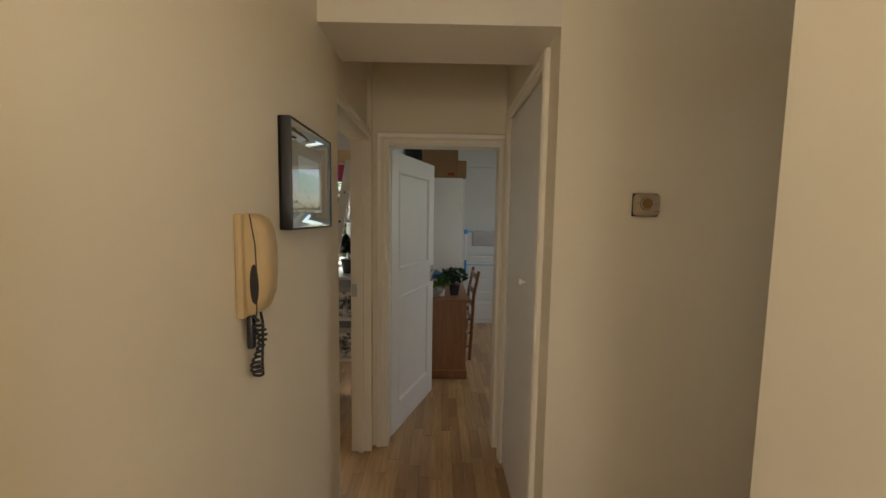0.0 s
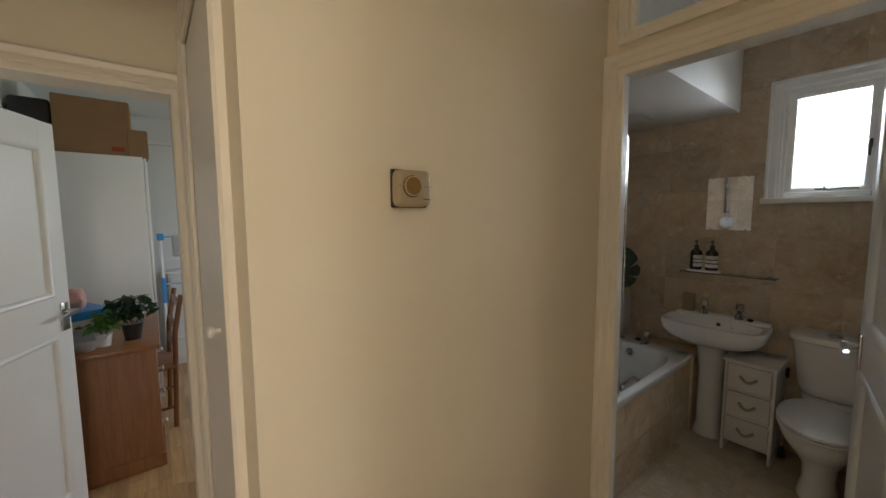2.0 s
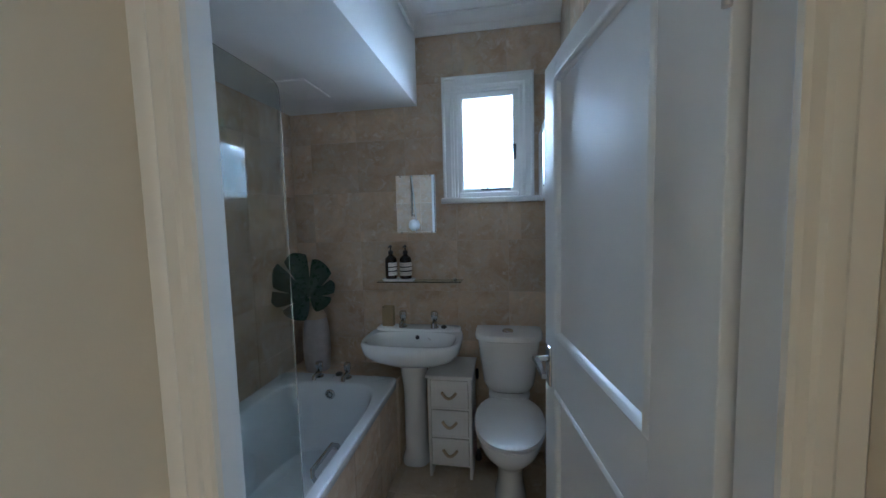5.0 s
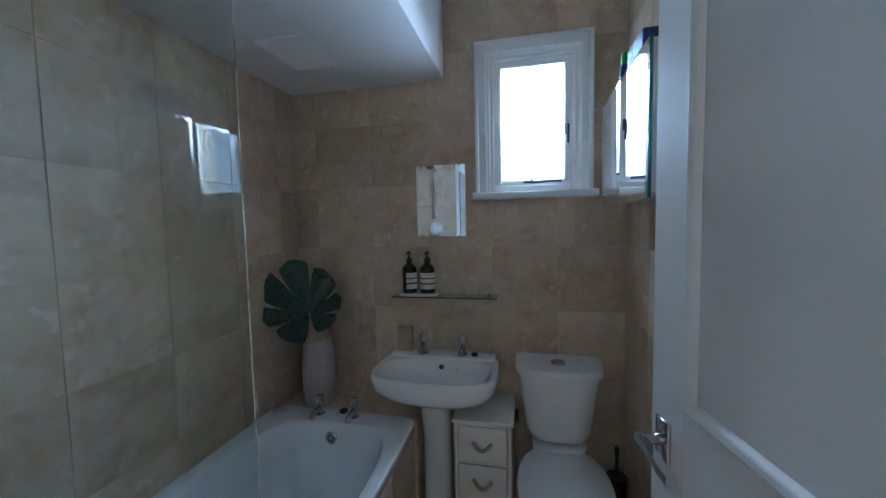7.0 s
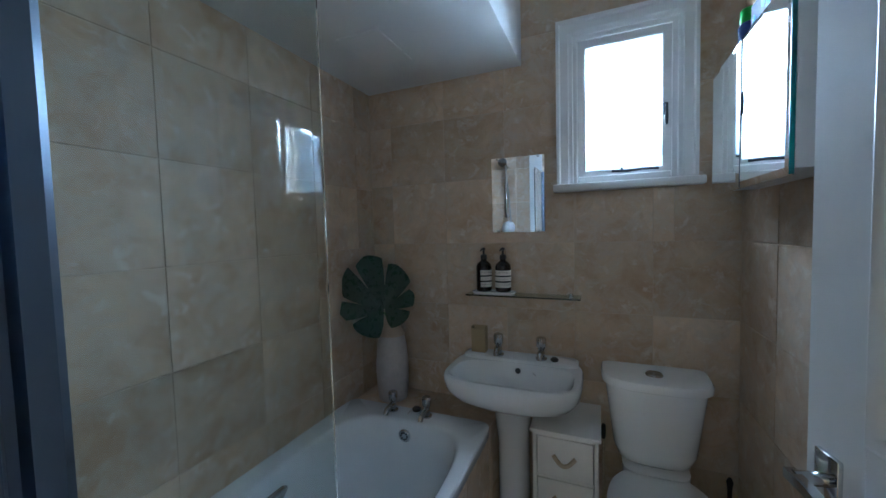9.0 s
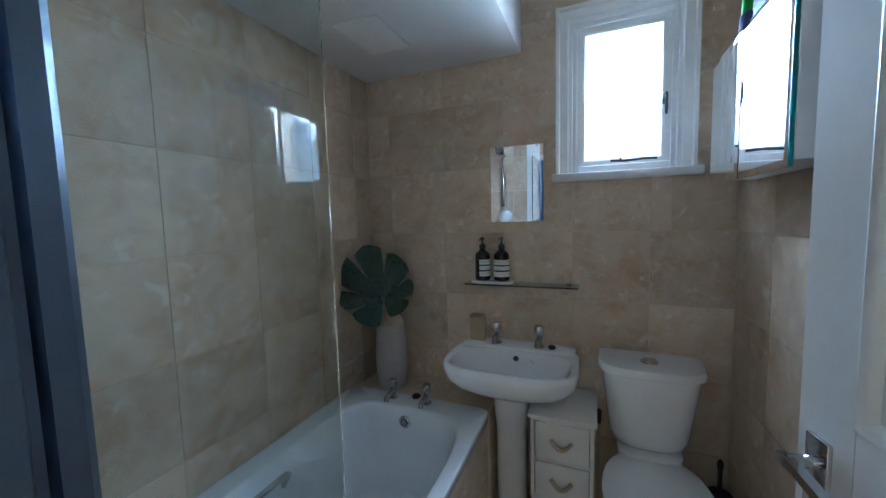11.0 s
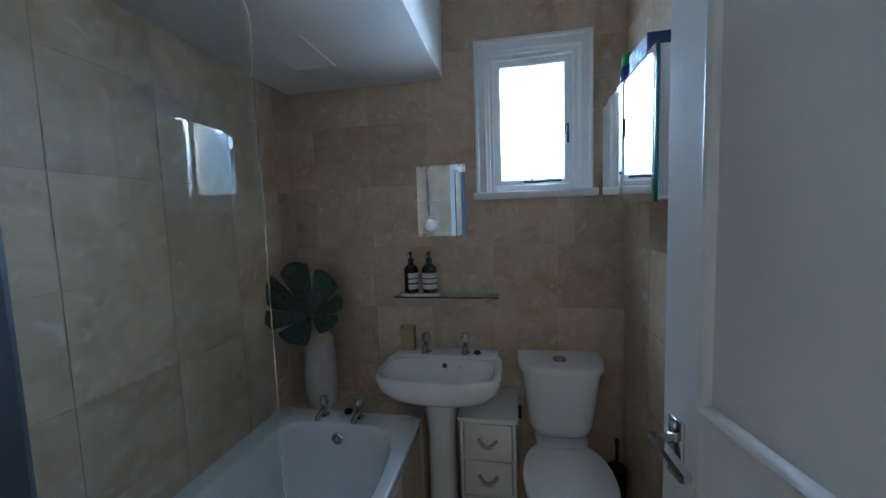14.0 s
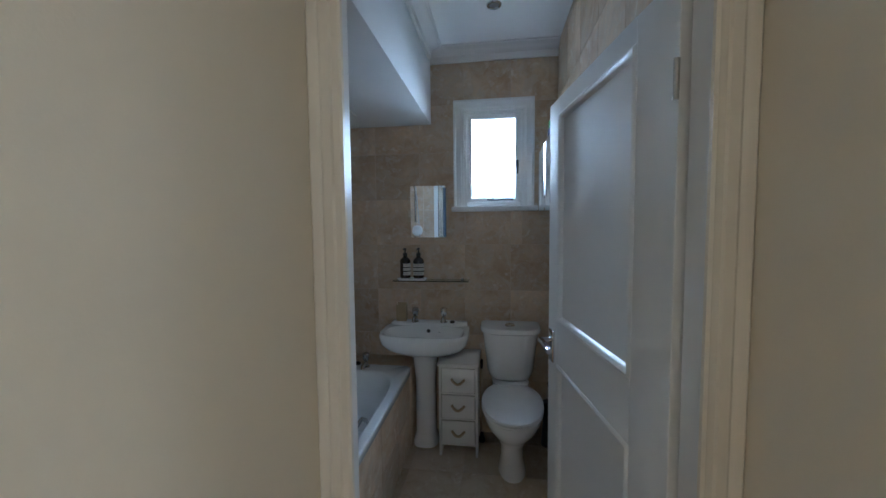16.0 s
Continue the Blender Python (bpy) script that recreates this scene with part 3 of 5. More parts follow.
# side-room window
w1 = structure("window_side_room", joined((-0.9, 0.78, 5.64, 5.68, 1.05, 1.10), (-0.9, 0.78, 5.64, 5.68, 2.07, 2.12), (-0.9, -0.85, 5.64, 5.68, 1.1, 2.07), (0.73, 0.78, 5.64, 5.68, 1.1, 2.07),
        (-0.07, -0.03, 5.64, 5.68, 1.1, 2.07), (-0.85, 0.73, 5.645, 5.675, 1.60, 1.63)), WHITE_GLOSS, "white framed garden window")
part("sill", boxed(-0.95, 0.83, 5.50, 5.62, 1.02, 1.05, bevel=0.006), WHITE_GLOSS, w1)
solo("roller_blind", boxed(-0.9, 0.80, 5.56, 5.575, 1.885, 2.06, bevel=0.004), MAGENTA, "magenta roller blind, mostly raised", "blind")
solo("pelmet", boxed(-1.0, 0.88, 5.50, 5.60, 2.06, 2.20, bevel=0.006), PELMET, "wooden pelmet above the window", "pelmet")
# unseen east window, added where the far room's lamp shines in
w2 = structure("added_window_far_room", joined((4.03, 4.07, 5.1, 6.4, 0.9, 0.95), (4.03, 4.07, 5.1, 6.4, 2.15, 2.2), (4.03, 4.07, 5.1, 5.15, 0.95, 2.15), (4.03, 4.07, 6.35, 6.4, 0.95, 2.15),
        (4.03, 4.07, 5.73, 5.77, 0.95, 2.15)), WHITE_GLOSS, "unseen white framed window added in the east wall")


w3 = structure("window_far_room_north", joined((2.70, 3.38, 7.53, 7.57, 1.0, 1.05), (2.70, 3.38, 7.53, 7.57, 2.25, 2.30), (2.70, 2.75, 7.53, 7.57, 1.05, 2.25), (3.33, 3.38, 7.53, 7.57, 1.05, 2.25),
        (2.75, 3.33, 7.535, 7.565, 1.62, 1.65)), WHITE_GLOSS, "unseen white framed window added in the east wall looking on to garden trees")
part("sill", boxed(2.66, 3.42, 7.42, 7.52, 0.97, 1.0, bevel=0.006), WHITE_GLOSS, w3)


# ---- hall things ----
def intercom():
    """Wall intercom: cream base, upright handset, black grip recess and coiled cord."""
    d = thing("intercom_phone", "aged cream wall intercom handset with black coiled cord", "intercom", (XW, 2.50, 1.315))
    part("base_plate", boxed(0.0, 0.018, 0.0, 0.085, 0.0, 0.225, bevel=0.006, seg=2), PUTTY, d)
    rings = []
    for z, dx, w in ((0.004, 0.028, 0.024), (0.016, 0.046, 0.031), (0.05, 0.060, 0.034), (0.10, 0.064, 0.035), (0.15, 0.064, 0.035), (0.19, 0.059, 0.034), (0.214, 0.048, 0.032), (0.226, 0.030, 0.026)):
        rings.append([(0.014, 0.046 - w, z), (dx * 0.80, 0.046 - w, z), (dx * 0.95, 0.046 - w * 0.75, z), (dx, 0.046 - w * 0.3, z), (dx, 0.046 + w * 0.3, z), (dx * 0.95, 0.046 + w * 0.75, z), (dx * 0.80, 0.046 + w, z), (0.014, 0.046 + w, z)])
    hs = part("handset", loops(bmesh.new(), rings, True, True, True), PUTTY, d)
    part("seam", tube([(0.030, 0.0105, 0.224), (0.040, 0.0105, 0.16), (0.042, 0.0105, 0.10), (0.040, 0.0115, 0.03), (0.036, 0.018, 0.004)], 0.0014, 6), BLACK, hs, "dark seam line")
    rec = [[(0.036 + 0.010 * math.sin(k), 0.0125, 0.075 + 0.045 * math.cos(k)) for k in arc(lambda f: f * 6.283, 15)[:-1]],
           [(0.036 + 0.009 * math.sin(k), 0.0098, 0.075 + 0.042 * math.cos(k)) for k in arc(lambda f: f * 6.283, 15)[:-1]]]
    part("grip_recess", loops(bmesh.new(), rec, True, True, True), BLACK, hs, "black finger recess")
    pts = []
    for i in range(180):
        f = i / 179
        a = f * 2 * math.pi * 11
        r = 0.0085 + 0.002 * math.sin(f * 9)
        pts.append((0.022 + r * math.cos(a) + 0.006 * math.sin(f * 5), 0.035 + 0.030 * f + 0.012 * math.sin(f * 6) + r * math.sin(a), -0.012 - 0.135 * f))
    part("coiled_cord", tube([(0.02, 0.03, 0.005)] + pts + [(0.024, 0.062, -0.12), (0.026, 0.066, -0.03), (0.024, 0.06, 0.004)], 0.0032, 6), BLACK, d, "black coiled cord")
    part("cord_clip", boxed(0.008, 0.022, 0.026, 0.045, -0.075, 0.002, bevel=0.004, seg=2), BLACK, d)
    return d


def picture():
    """Framed picture with a wide bevelled mirror frame and dark outer edge."""
    y0, y1, z0, z1 = 2.725, 3.085, 1.498, 1.800
    d = thing("picture_frame", "small picture with a painted-in garden reflection in a wide mirrored frame on the wall", "picture frame", (XW, y0, z0))
    w, hgt = y1 - y0, z1 - z0
    part("backing", boxed(0.0, 0.010, 0, w, 0, hgt, bevel=0.002), BLACK, d, "black outer edge")
    at = lambda u, v, o: (o, u, v)
    part("outer_edge", ring_frame(bmesh.new(), at, 0.006, w - 0.006, 0.006, hgt - 0.006, [(0.0, 0.008), (0.0, 0.033), (0.002, 0.036), (0.005, 0.036), (0.006, 0.034), (0.006, 0.004)]), BLACK, d, "black outer edge")
    part("mirror_border", ring_frame(bmesh.new(), at, 0.050, w - 0.050, 0.050, hgt - 0.050, [(0.0, 0.010), (0.0, 0.016), (0.004, 0.018), (0.036, 0.032), (0.044, 0.033), (0.044, 0.010)]), MIRROR, d, "bevelled mirror border")
    part("mount", boxed(0.010, 0.0125, 0.049, w - 0.049, 0.049, hgt - 0.049), MOUNT, d, "tan card mount")
    # the glass's reflection of trees is painted on this sheet
    part("painted_view", boxed(0.0126, 0.0130, 0.105, w - 0.075, 0.085, hgt - 0.085), PAINTED_VIEW, d, "green trees painted in as a reflection")
    k = part("picture_glass", boxed(0.0135, 0.0150, 0.049, w - 0.049, 0.049, hgt - 0.049), CLEAR, d, "reflecting picture glass")
    k.visible_shadow = False


def thermostat():
    d = thing("thermostat", "beige room thermostat with round ochre dial", "thermostat", (2.404, YT, 1.554))
    part("back_plate", boxed(-0.001, 0.091, -0.009, 0, -0.001, 0.081, bevel=0.004, seg=2), BLACK, d)
    def rr(inset, y, p=7.0):
        return [(x, y, z) for x, z, _ in oval(0.045, 0.040, 0.044 - inset, 0.039 - inset, 0.0, 40, p)]
    part("cover", loops(bmesh.new(), [rr(0.0, -0.008), rr(0.001, -0.024), rr(0.004, -0.029), rr(0.009, -0.0315)], True, True, True), THERM, d)
    part("dial_collar", lathe([(0.0255, -0.030), (0.0250, -0.0335), (0.0225, -0.0345)], 36, "y", (0.035, 0, 0.044)), THERM, d)
    part("dial_ring", lathe([(0.0215, -0.0335), (0.0215, -0.0385), (0.0205, -0.0400), (0.0190, -0.0400), (0.0185, -0.0385)], 36, "y", (0.035, 0, 0.044)), THERM, d)
    # solid dark ring set slightly low, painting the shade under the dial's lip
    part("dial_gap_shade", lathe([(0.0232, -0.0338), (0.0232, -0.0350), (0.0216, -0.0350)], 36, "y", (0.035, 0, 0.0435)), CAVITY_SHADE, d, "dark ring painted for the shade round the dial")
    part("dial", lathe([(0.0184, -0.036), (0.0184, -0.0393), (0.0120, -0.0397)], 36, "y", (0.035, 0, 0.044)), DIAL, d, "round ochre dial")
    part("groove", boxed(0.004, 0.014, -0.0322, -0.029, 0.0435, 0.0443), BLACK, d)
    part("groove", boxed(0.066, 0.084, -0.0322, -0.027, 0.0435, 0.0443), BLACK, d)
    part("marking", boxed(0.064, 0.083, -0.0322, -0.027, 0.0165, 0.0180), BLACK, d, "small dark printed bar")


# pendant is out of view, added as a fitting for the hall bulb
lamp = thing("added_ceiling_light", "unseen lit opal glass pendant added to the hall ceiling", "ceiling light", (1.74, 1.85, ZH))
part("ceiling_rose", lathe([(0.05, 0), (0.055, -0.012), (0.03, -0.03), (0.012, -0.035), (0.012, -0.06)], 24), WHITE_PLASTIC, lamp)
part("flex", tube([(0, 0, -0.05), (0, 0, -0.375)], 0.004, 8), WHITE_PLASTIC, lamp)
part("shade", lathe([(0.02, -0.365), (0.07, -0.372), (0.115, -0.392), (0.13, -0.410), (0.126, -0.410), (0.07, -0.382), (0.02, -0.375)], 32, caps=False), OPAL, lamp, "opal glass disc")
intercom()
picture()
thermostat()


# ---- bathroom things ----
def bath():
    """Acrylic bath: flat rim, rounded tub, tiled panel, taps, overflow with chain, grab handle."""
    x0, x1, y0, y1, z = XB + 0.004, 4.918, 3.238, YN - 0.002, 0.570
    d = thing("bathtub", "white acrylic bathtub with chrome taps and tiled side", "bathtub", (0, 0, 0))
    n, cx, cy = 56, (3.46 + 4.80) / 2, 3.600

    def ring(hx, hy, zz, p):
        return oval(cx, cy, hx, hy, zz, n, p)

    def outer(off, zz):
        hx, hy = (x1 - x0) / 2 - off, (y1 - y0) / 2 - off
        return oval((x0 + x1) / 2, (y0 + y1) / 2, hx, hy, zz, n, 24.0)
    rings = [outer(0.004, z - 0.045), outer(0.0, z - 0.040), outer(0.0, z - 0.006), outer(0.006, z),
             ring(0.685, 0.318, z, 5.0), ring(0.676, 0.310, z - 0.004, 5.0), ring(0.668, 0.302, z - 0.016, 4.8), ring(0.655, 0.285, z - 0.12, 4.4),
             ring(0.630, 0.262, z - 0.30, 4.0), ring(0.600, 0.235, z - 0.37, 3.6), ring(0.54, 0.19, z - 0.395, 3.0), ring(0.30, 0.10, z - 0.40, 2.4)]
    part("tub", loops(bmesh.new(), rings, True, False, True), ACRYLIC, d)
    for ty in (3.722, 3.540):
        tap(d, (4.866, ty, z), 1.0, 0.070)
    o = part("overflow", lathe([(0.030, 0), (0.030, -0.006), (0.024, -0.010), (0.010, -0.007)], 24, "x", (4.795, 3.622, 0.500)), CHROME, d, "round chrome overflow")
    for k in range(8):
        a = k * math.pi / 4
        part("slot", lathe([(0.0042, -0.0075), (0.0042, -0.0098)], 8, "x", (4.795, 3.622 + 0.016 * math.cos(a), 0.500 + 0.016 * math.sin(a))), BLACK, o)
    part("chain", tube(arc(lambda f: (4.79 + 0.110 * f, 3.622 - 0.006 * f + 0.02 * math.sin(f * 3.1), 0.500 + 0.083 * f + 0.020 * math.sin(f * 3.14)), 16), 0.0022, 6), STEEL, d, "plug chain")
    part("plug", lathe([(0.020, 0), (0.022, 0.010), (0.012, 0.018)], 18, "z", (4.900, 3.612, z + 0.001)), BLACK, d, "black rubber plug")
    for yy, k in ((3.318, 1), (3.885, -1)):
        part("grab_handle", tube([(4.10, yy, 0.46), (4.10, yy + 0.030 * k, 0.515), (4.12, yy + 0.042 * k, 0.530), (4.29, yy + 0.042 * k, 0.530), (4.31, yy + 0.030 * k, 0.515), (4.31, yy, 0.46)], 0.011, 12), CHROME, d, "chrome bath grip")
    ledge = structure("bath_ledge", joined((x1 + 0.002, XE, y0 + 0.01, YN, 0.0, 0.545)), GROUT, "tiled boxed ledge at the tap end of the bath")
    pan = structure("bath_panel", joined((x0, x1 + 0.002, y0 + 0.022, y0 + 0.045, 0.0, z - 0.042)), GROUT, "tiled bath side panel")
    return ledge, pan


def tap(d, at, s=1.0, reach=0.078):
    """A pillar tap: base, body, spout towards -x, ribbed head."""
    x, y, z = at
    body = part("tap", lathe([(0.024 * s, z), (0.024 * s, z + 0.006), (0.015 * s, z + 0.010), (0.014 * s, z + 0.045 * s), (0.017 * s, z + 0.050 * s)], 20, "z", (x, y, 0)), CHROME, d, "chrome pillar tap")
    part("spout", tube([(x, y, z + 0.030 * s), (x - 0.030 * s, y, z + 0.032 * s), (x - reach * 0.9 * s, y, z + 0.024 * s), (x - reach * s, y, z + 0.008 * s)], [0.015 * s, 0.014 * s, 0.013 * s, 0.012 * s], 12), CHROME, body)
    bm = lathe([(0.016 * s, z + 0.050 * s), (0.021 * s, z + 0.056 * s), (0.022 * s, z + 0.085 * s), (0.019 * s, z + 0.094 * s), (0.010 * s, z + 0.098 * s)], 20, "z", (x, y, 0))
    for i, v in enumerate(bm.verts):
        if v.co.z > z + 0.055 * s and (i % 20) % 4 == 0:
            v.co.x, v.co.y = x + (v.co.x - x) * 0.86, y + (v.co.y - y) * 0.86
    part("tap_head", bm, CHROME, body)
    return body


def basin():
    d = thing("pedestal_basin", "white ceramic pedestal basin with two chrome taps", "washbasin", (0, 0, 0))
    cy, n = 3.152, 48
    back = XE - 0.002

    def ring(front, half, z, p, bk=back):
        c = (front + bk) / 2
        return oval(c, cy, (bk - front) / 2, half, z, n, p)
    rings = [ring(4.90, 0.10, 0.640, 2.6, 5.10), ring(4.84, 0.185, 0.660, 2.8, 5.14), ring(4.785, 0.262, 0.700, 3.2), ring(4.762, 0.288, 0.740, 3.6), ring(4.757, 0.296, 0.780, 3.8),
             ring(4.760, 0.297, 0.797, 3.9), ring(4.768, 0.292, 0.806, 4.0), ring(4.782, 0.282, 0.807, 4.0)]
    inner = [oval(4.9165, cy, 0.139, 0.264, 0.804, n, 3.6), oval(4.9175, cy, 0.134, 0.257, 0.790, n, 3.4), oval(4.921, cy, 0.118, 0.228, 0.745, n, 3.0),
             oval(4.925, cy, 0.085, 0.165, 0.705, n, 2.6), oval(4.925, cy, 0.035, 0.06, 0.692, n, 2.0)]
    part("bowl", loops(bmesh.new(), rings + inner, True, True, True), CERAMIC, d)
    # raised tap deck and rim along the wall
    bm = bmesh.new()
    loops(bm, [oval(5.110, cy, 0.052, 0.275, 0.800, n, 6.0), oval(5.112, cy, 0.050, 0.272, 0.818, n, 6.0), oval(5.118, cy, 0.040, 0.262, 0.824, n, 6.0)], True, True, True)
    part("tap_deck", bm, CERAMIC, d)
    ped = [oval(5.02, cy + 0.012, 0.100, 0.088, 0.0, 32, 2.6), oval(5.02, cy + 0.012, 0.098, 0.086, 0.03, 32, 2.6), oval(5.02, cy + 0.012, 0.080, 0.070, 0.08, 32, 2.4), oval(5.02, cy + 0.012, 0.078, 0.070, 0.45, 32, 2.4),
           oval(5.02, cy + 0.012, 0.090, 0.085, 0.60, 32, 2.6), oval(5.01, cy + 0.006, 0.105, 0.105, 0.665, 32, 2.6)]
    part("pedestal", loops(bmesh.new(), ped, True, True, True), CERAMIC, d)
    for ty in (3.250, 3.045):
        tap(d, (5.095, ty, 0.823), 1.10, 0.046)
    # raised disc in place of a hollow, the hole's shade put into its colour
    part("overflow", lathe([(0.013, 0), (0.013, -0.003), (0.009, -0.004)], 18, "x", (5.040, 3.145, 0.775)), IRON, d, "dark disc standing for the shaded overflow hole")
    part("plug_chain", tube(arc(lambda f: (5.035 + 0.05 * f, 3.075 - 0.075 * f, 0.775 + 0.055 * f - 0.05 * math.sin(f * math.pi)), 18), 0.0022, 6), STEEL, d, "fine plug chain")
    part("plug", lathe([(0.016, 0), (0.019, 0.010), (0.010, 0.018)], 16, "z", (5.090, 2.985, 0.822)), BLACK, d, "black rubber plug")


def toilet():
    d = thing("toilet", "white close-coupled toilet with closed seat and chrome button", "toilet", (0, 0, 0))
    cy, n = 2.585, 44

    def slab(x_f, half, z, p=3.4, bk=XE + 0.10):
        return oval((x_f + bk) / 2, cy, (bk - x_f) / 2, half, z, n, p)

    def flat(ring):
        return [(min(x, XE - 0.012), y, z) for x, y, z in ring]
    part("cistern", loops(bmesh.new(), [flat(slab(5.01, 0.120, 0.455)), flat(slab(4.985, 0.140, 0.475)), flat(slab(4.970, 0.156, 0.52)), flat(slab(4.945, 0.187, 0.785)), flat(slab(4.945, 0.187, 0.79))], True, True, True), CERAMIC, d)
    part("cistern_lid", loops(bmesh.new(), [flat(slab(4.940, 0.190, 0.788)), flat(slab(4.926, 0.201, 0.795)), flat(slab(4.925, 0.202, 0.815)), flat(slab(4.932, 0.196, 0.826)), flat(slab(4.960, 0.172, 0.831))], True, True, True), CERAMIC, d)
    part("flush_button", lathe([(0.033, 0.829), (0.033, 0.834), (0.029, 0.839), (0.020, 0.836), (0.005, 0.837)], 24, "z", (5.035, cy + 0.003, 0)), CHROME, d, "chrome dual flush button")

    def egg(xc, rx, ry, z, p=2.2):
        ring = []
        for i in range(n):
            a = 2 * math.pi * i / n
            c, s = math.cos(a), math.sin(a)
            x = xc + rx * (c if c < 0 else 0.92 * math.copysign(abs(c) ** 0.7, c))
            y = cy + ry * math.copysign(abs(s) ** (2 / p), s) * (1.0 if c < 0 else 1.0 - 0.10 * c)
            ring.append((x, y, z))
        return ring
    pan = [egg(4.80, 0.155, 0.085, 0.0), egg(4.80, 0.150, 0.080, 0.03), egg(4.80, 0.125, 0.068, 0.10), egg(4.80, 0.135, 0.078, 0.19), egg(4.79, 0.20, 0.120, 0.265),
           egg(4.775, 0.252, 0.160, 0.33), egg(4.770, 0.268, 0.174, 0.375), egg(4.770, 0.270, 0.176, 0.398), egg(4.770, 0.255, 0.165, 0.402)]
    part("pan", loops(bmesh.new(), pan, True, True, True), CERAMIC, d)
    part("neck", loops(bmesh.new(), [oval(5.03, cy, 0.10, 0.10, 0.25, n, 4), oval(5.04, cy, 0.10, 0.118, 0.36, n, 4), oval(5.05, cy, 0.10, 0.122, 0.455, n, 4), oval(5.05, cy, 0.095, 0.12, 0.457, n, 4)], True, True, True), CERAMIC, d)
    seat = [egg(4.765, 0.272, 0.178, 0.404), egg(4.765, 0.280, 0.184, 0.409), egg(4.765, 0.280, 0.184, 0.418), egg(4.765, 0.274, 0.179, 0.423)]
    part("seat", loops(bmesh.new(), seat, True, True, True), WHITE_PLASTIC, d)
    lidr = [egg(4.765, 0.274, 0.180, 0.425), egg(4.765, 0.282, 0.186, 0.430), egg(4.765, 0.280, 0.184, 0.440), egg(4.765, 0.262, 0.168, 0.447), egg(4.765, 0.16, 0.10, 0.450)]
    part("seat_lid", loops(bmesh.new(), lidr, True, True, True), WHITE_PLASTIC, d)
    for yy in (cy - 0.075, cy + 0.075):
        part("hinge", lathe([(0.012, 0.404), (0.014, 0.43), (0.010, 0.448)], 14, "z", (5.01, yy, 0)), CHROME, d)


def drawer_unit():
    x0, x1, y0, y1, top = 4.852, 5.15, 2.797, 3.050, 0.620
    d = thing("drawer_unit", "narrow white three-drawer unit with rope handles", "drawer unit", (x0, y0, 0))
    w, dep = y1 - y0, x1 - x0
    bm = bmesh.new()
    for (a, b) in ((0, 0.016), (w - 0.016, w)):
        box(bm, 0.004, dep, a, b, 0.0, top - 0.016, bevel=0.002)
    for z in (0.075, 0.245, 0.415, 0.590):
        box(bm, 0.004, dep, 0.016, w - 0.016, z, z + 0.012)
    box(bm, dep - 0.008, dep, 0.016, w - 0.016, 0.075, 0.60)
    part("carcass", bm, DRAWER_WHITE, d)
    part("top", boxed(-0.012, dep, -0.010, w + 0.010, top - 0.016, top, bevel=0.003, seg=2), DRAWER_WHITE, d)
    for z0, z1 in ((0.090, 0.242), (0.260, 0.412), (0.430, 0.588)):
        dr = part("drawer", boxed(-0.002, 0.014, 0.020, w - 0.020, z0, z1, bevel=0.003, seg=2), DRAWER_WHITE, d)
        zc = (z0 + z1) / 2 + 0.012
        part("rope_handle", tube(arc(lambda f: (-0.006 - 0.020 * math.sin(f * math.pi), w / 2 + (f - 0.5) * 0.085, zc - 0.026 * math.sin(f * math.pi)), 14), 0.0085, 8), ROPE, dr, "sisal rope handle")


def bottle(y, label, label_arc=(0.0, 360.0)):
    d = thing("soap_bottle", label, "bottle", (5.095, y, 1.1385), group="amber bottles on the glass shelf")
    part("body", lathe([(0.034, 0), (0.0375, 0.004), (0.0375, 0.118), (0.034, 0.132), (0.022, 0.143), (0.0135, 0.150), (0.0135, 0.158)], 28), AMBER, d)
    a0, a1 = radians(label_arc[0]), radians(label_arc[1])

    def band(r, z0, z1):
        return loops(bmesh.new(), [[(r * math.cos(a), r * math.sin(a), z) for a in arc(lambda f: a0 + (a1 - a0) * f, 25)] for z in (z0, z1)], close=False)
    part("label", band(0.0379, 0.022, 0.104), PAPER, d, "cream printed label with dark bands")
    for z0, z1 in ((0.046, 0.054), (0.073, 0.080), (0.090, 0.0908), (0.095, 0.0958), (0.035, 0.0358), (0.062, 0.0628)):
        part("label_print", band(0.0382, z0, z1), PRINT, d)
    p = part("pump", lathe([(0.0155, 0.156), (0.0155, 0.174), (0.012, 0.178), (0.005, 0.180), (0.005, 0.198), (0.009, 0.200), (0.009, 0.209), (0.004, 0.213)], 18), BLACK, d, "black pump dispenser")
    part("nozzle", tube([(0, 0, 0.205), (-0.020, 0.004, 0.204), (-0.030, 0.006, 0.199)], [0.006, 0.005, 0.0035], 8), BLACK, p)


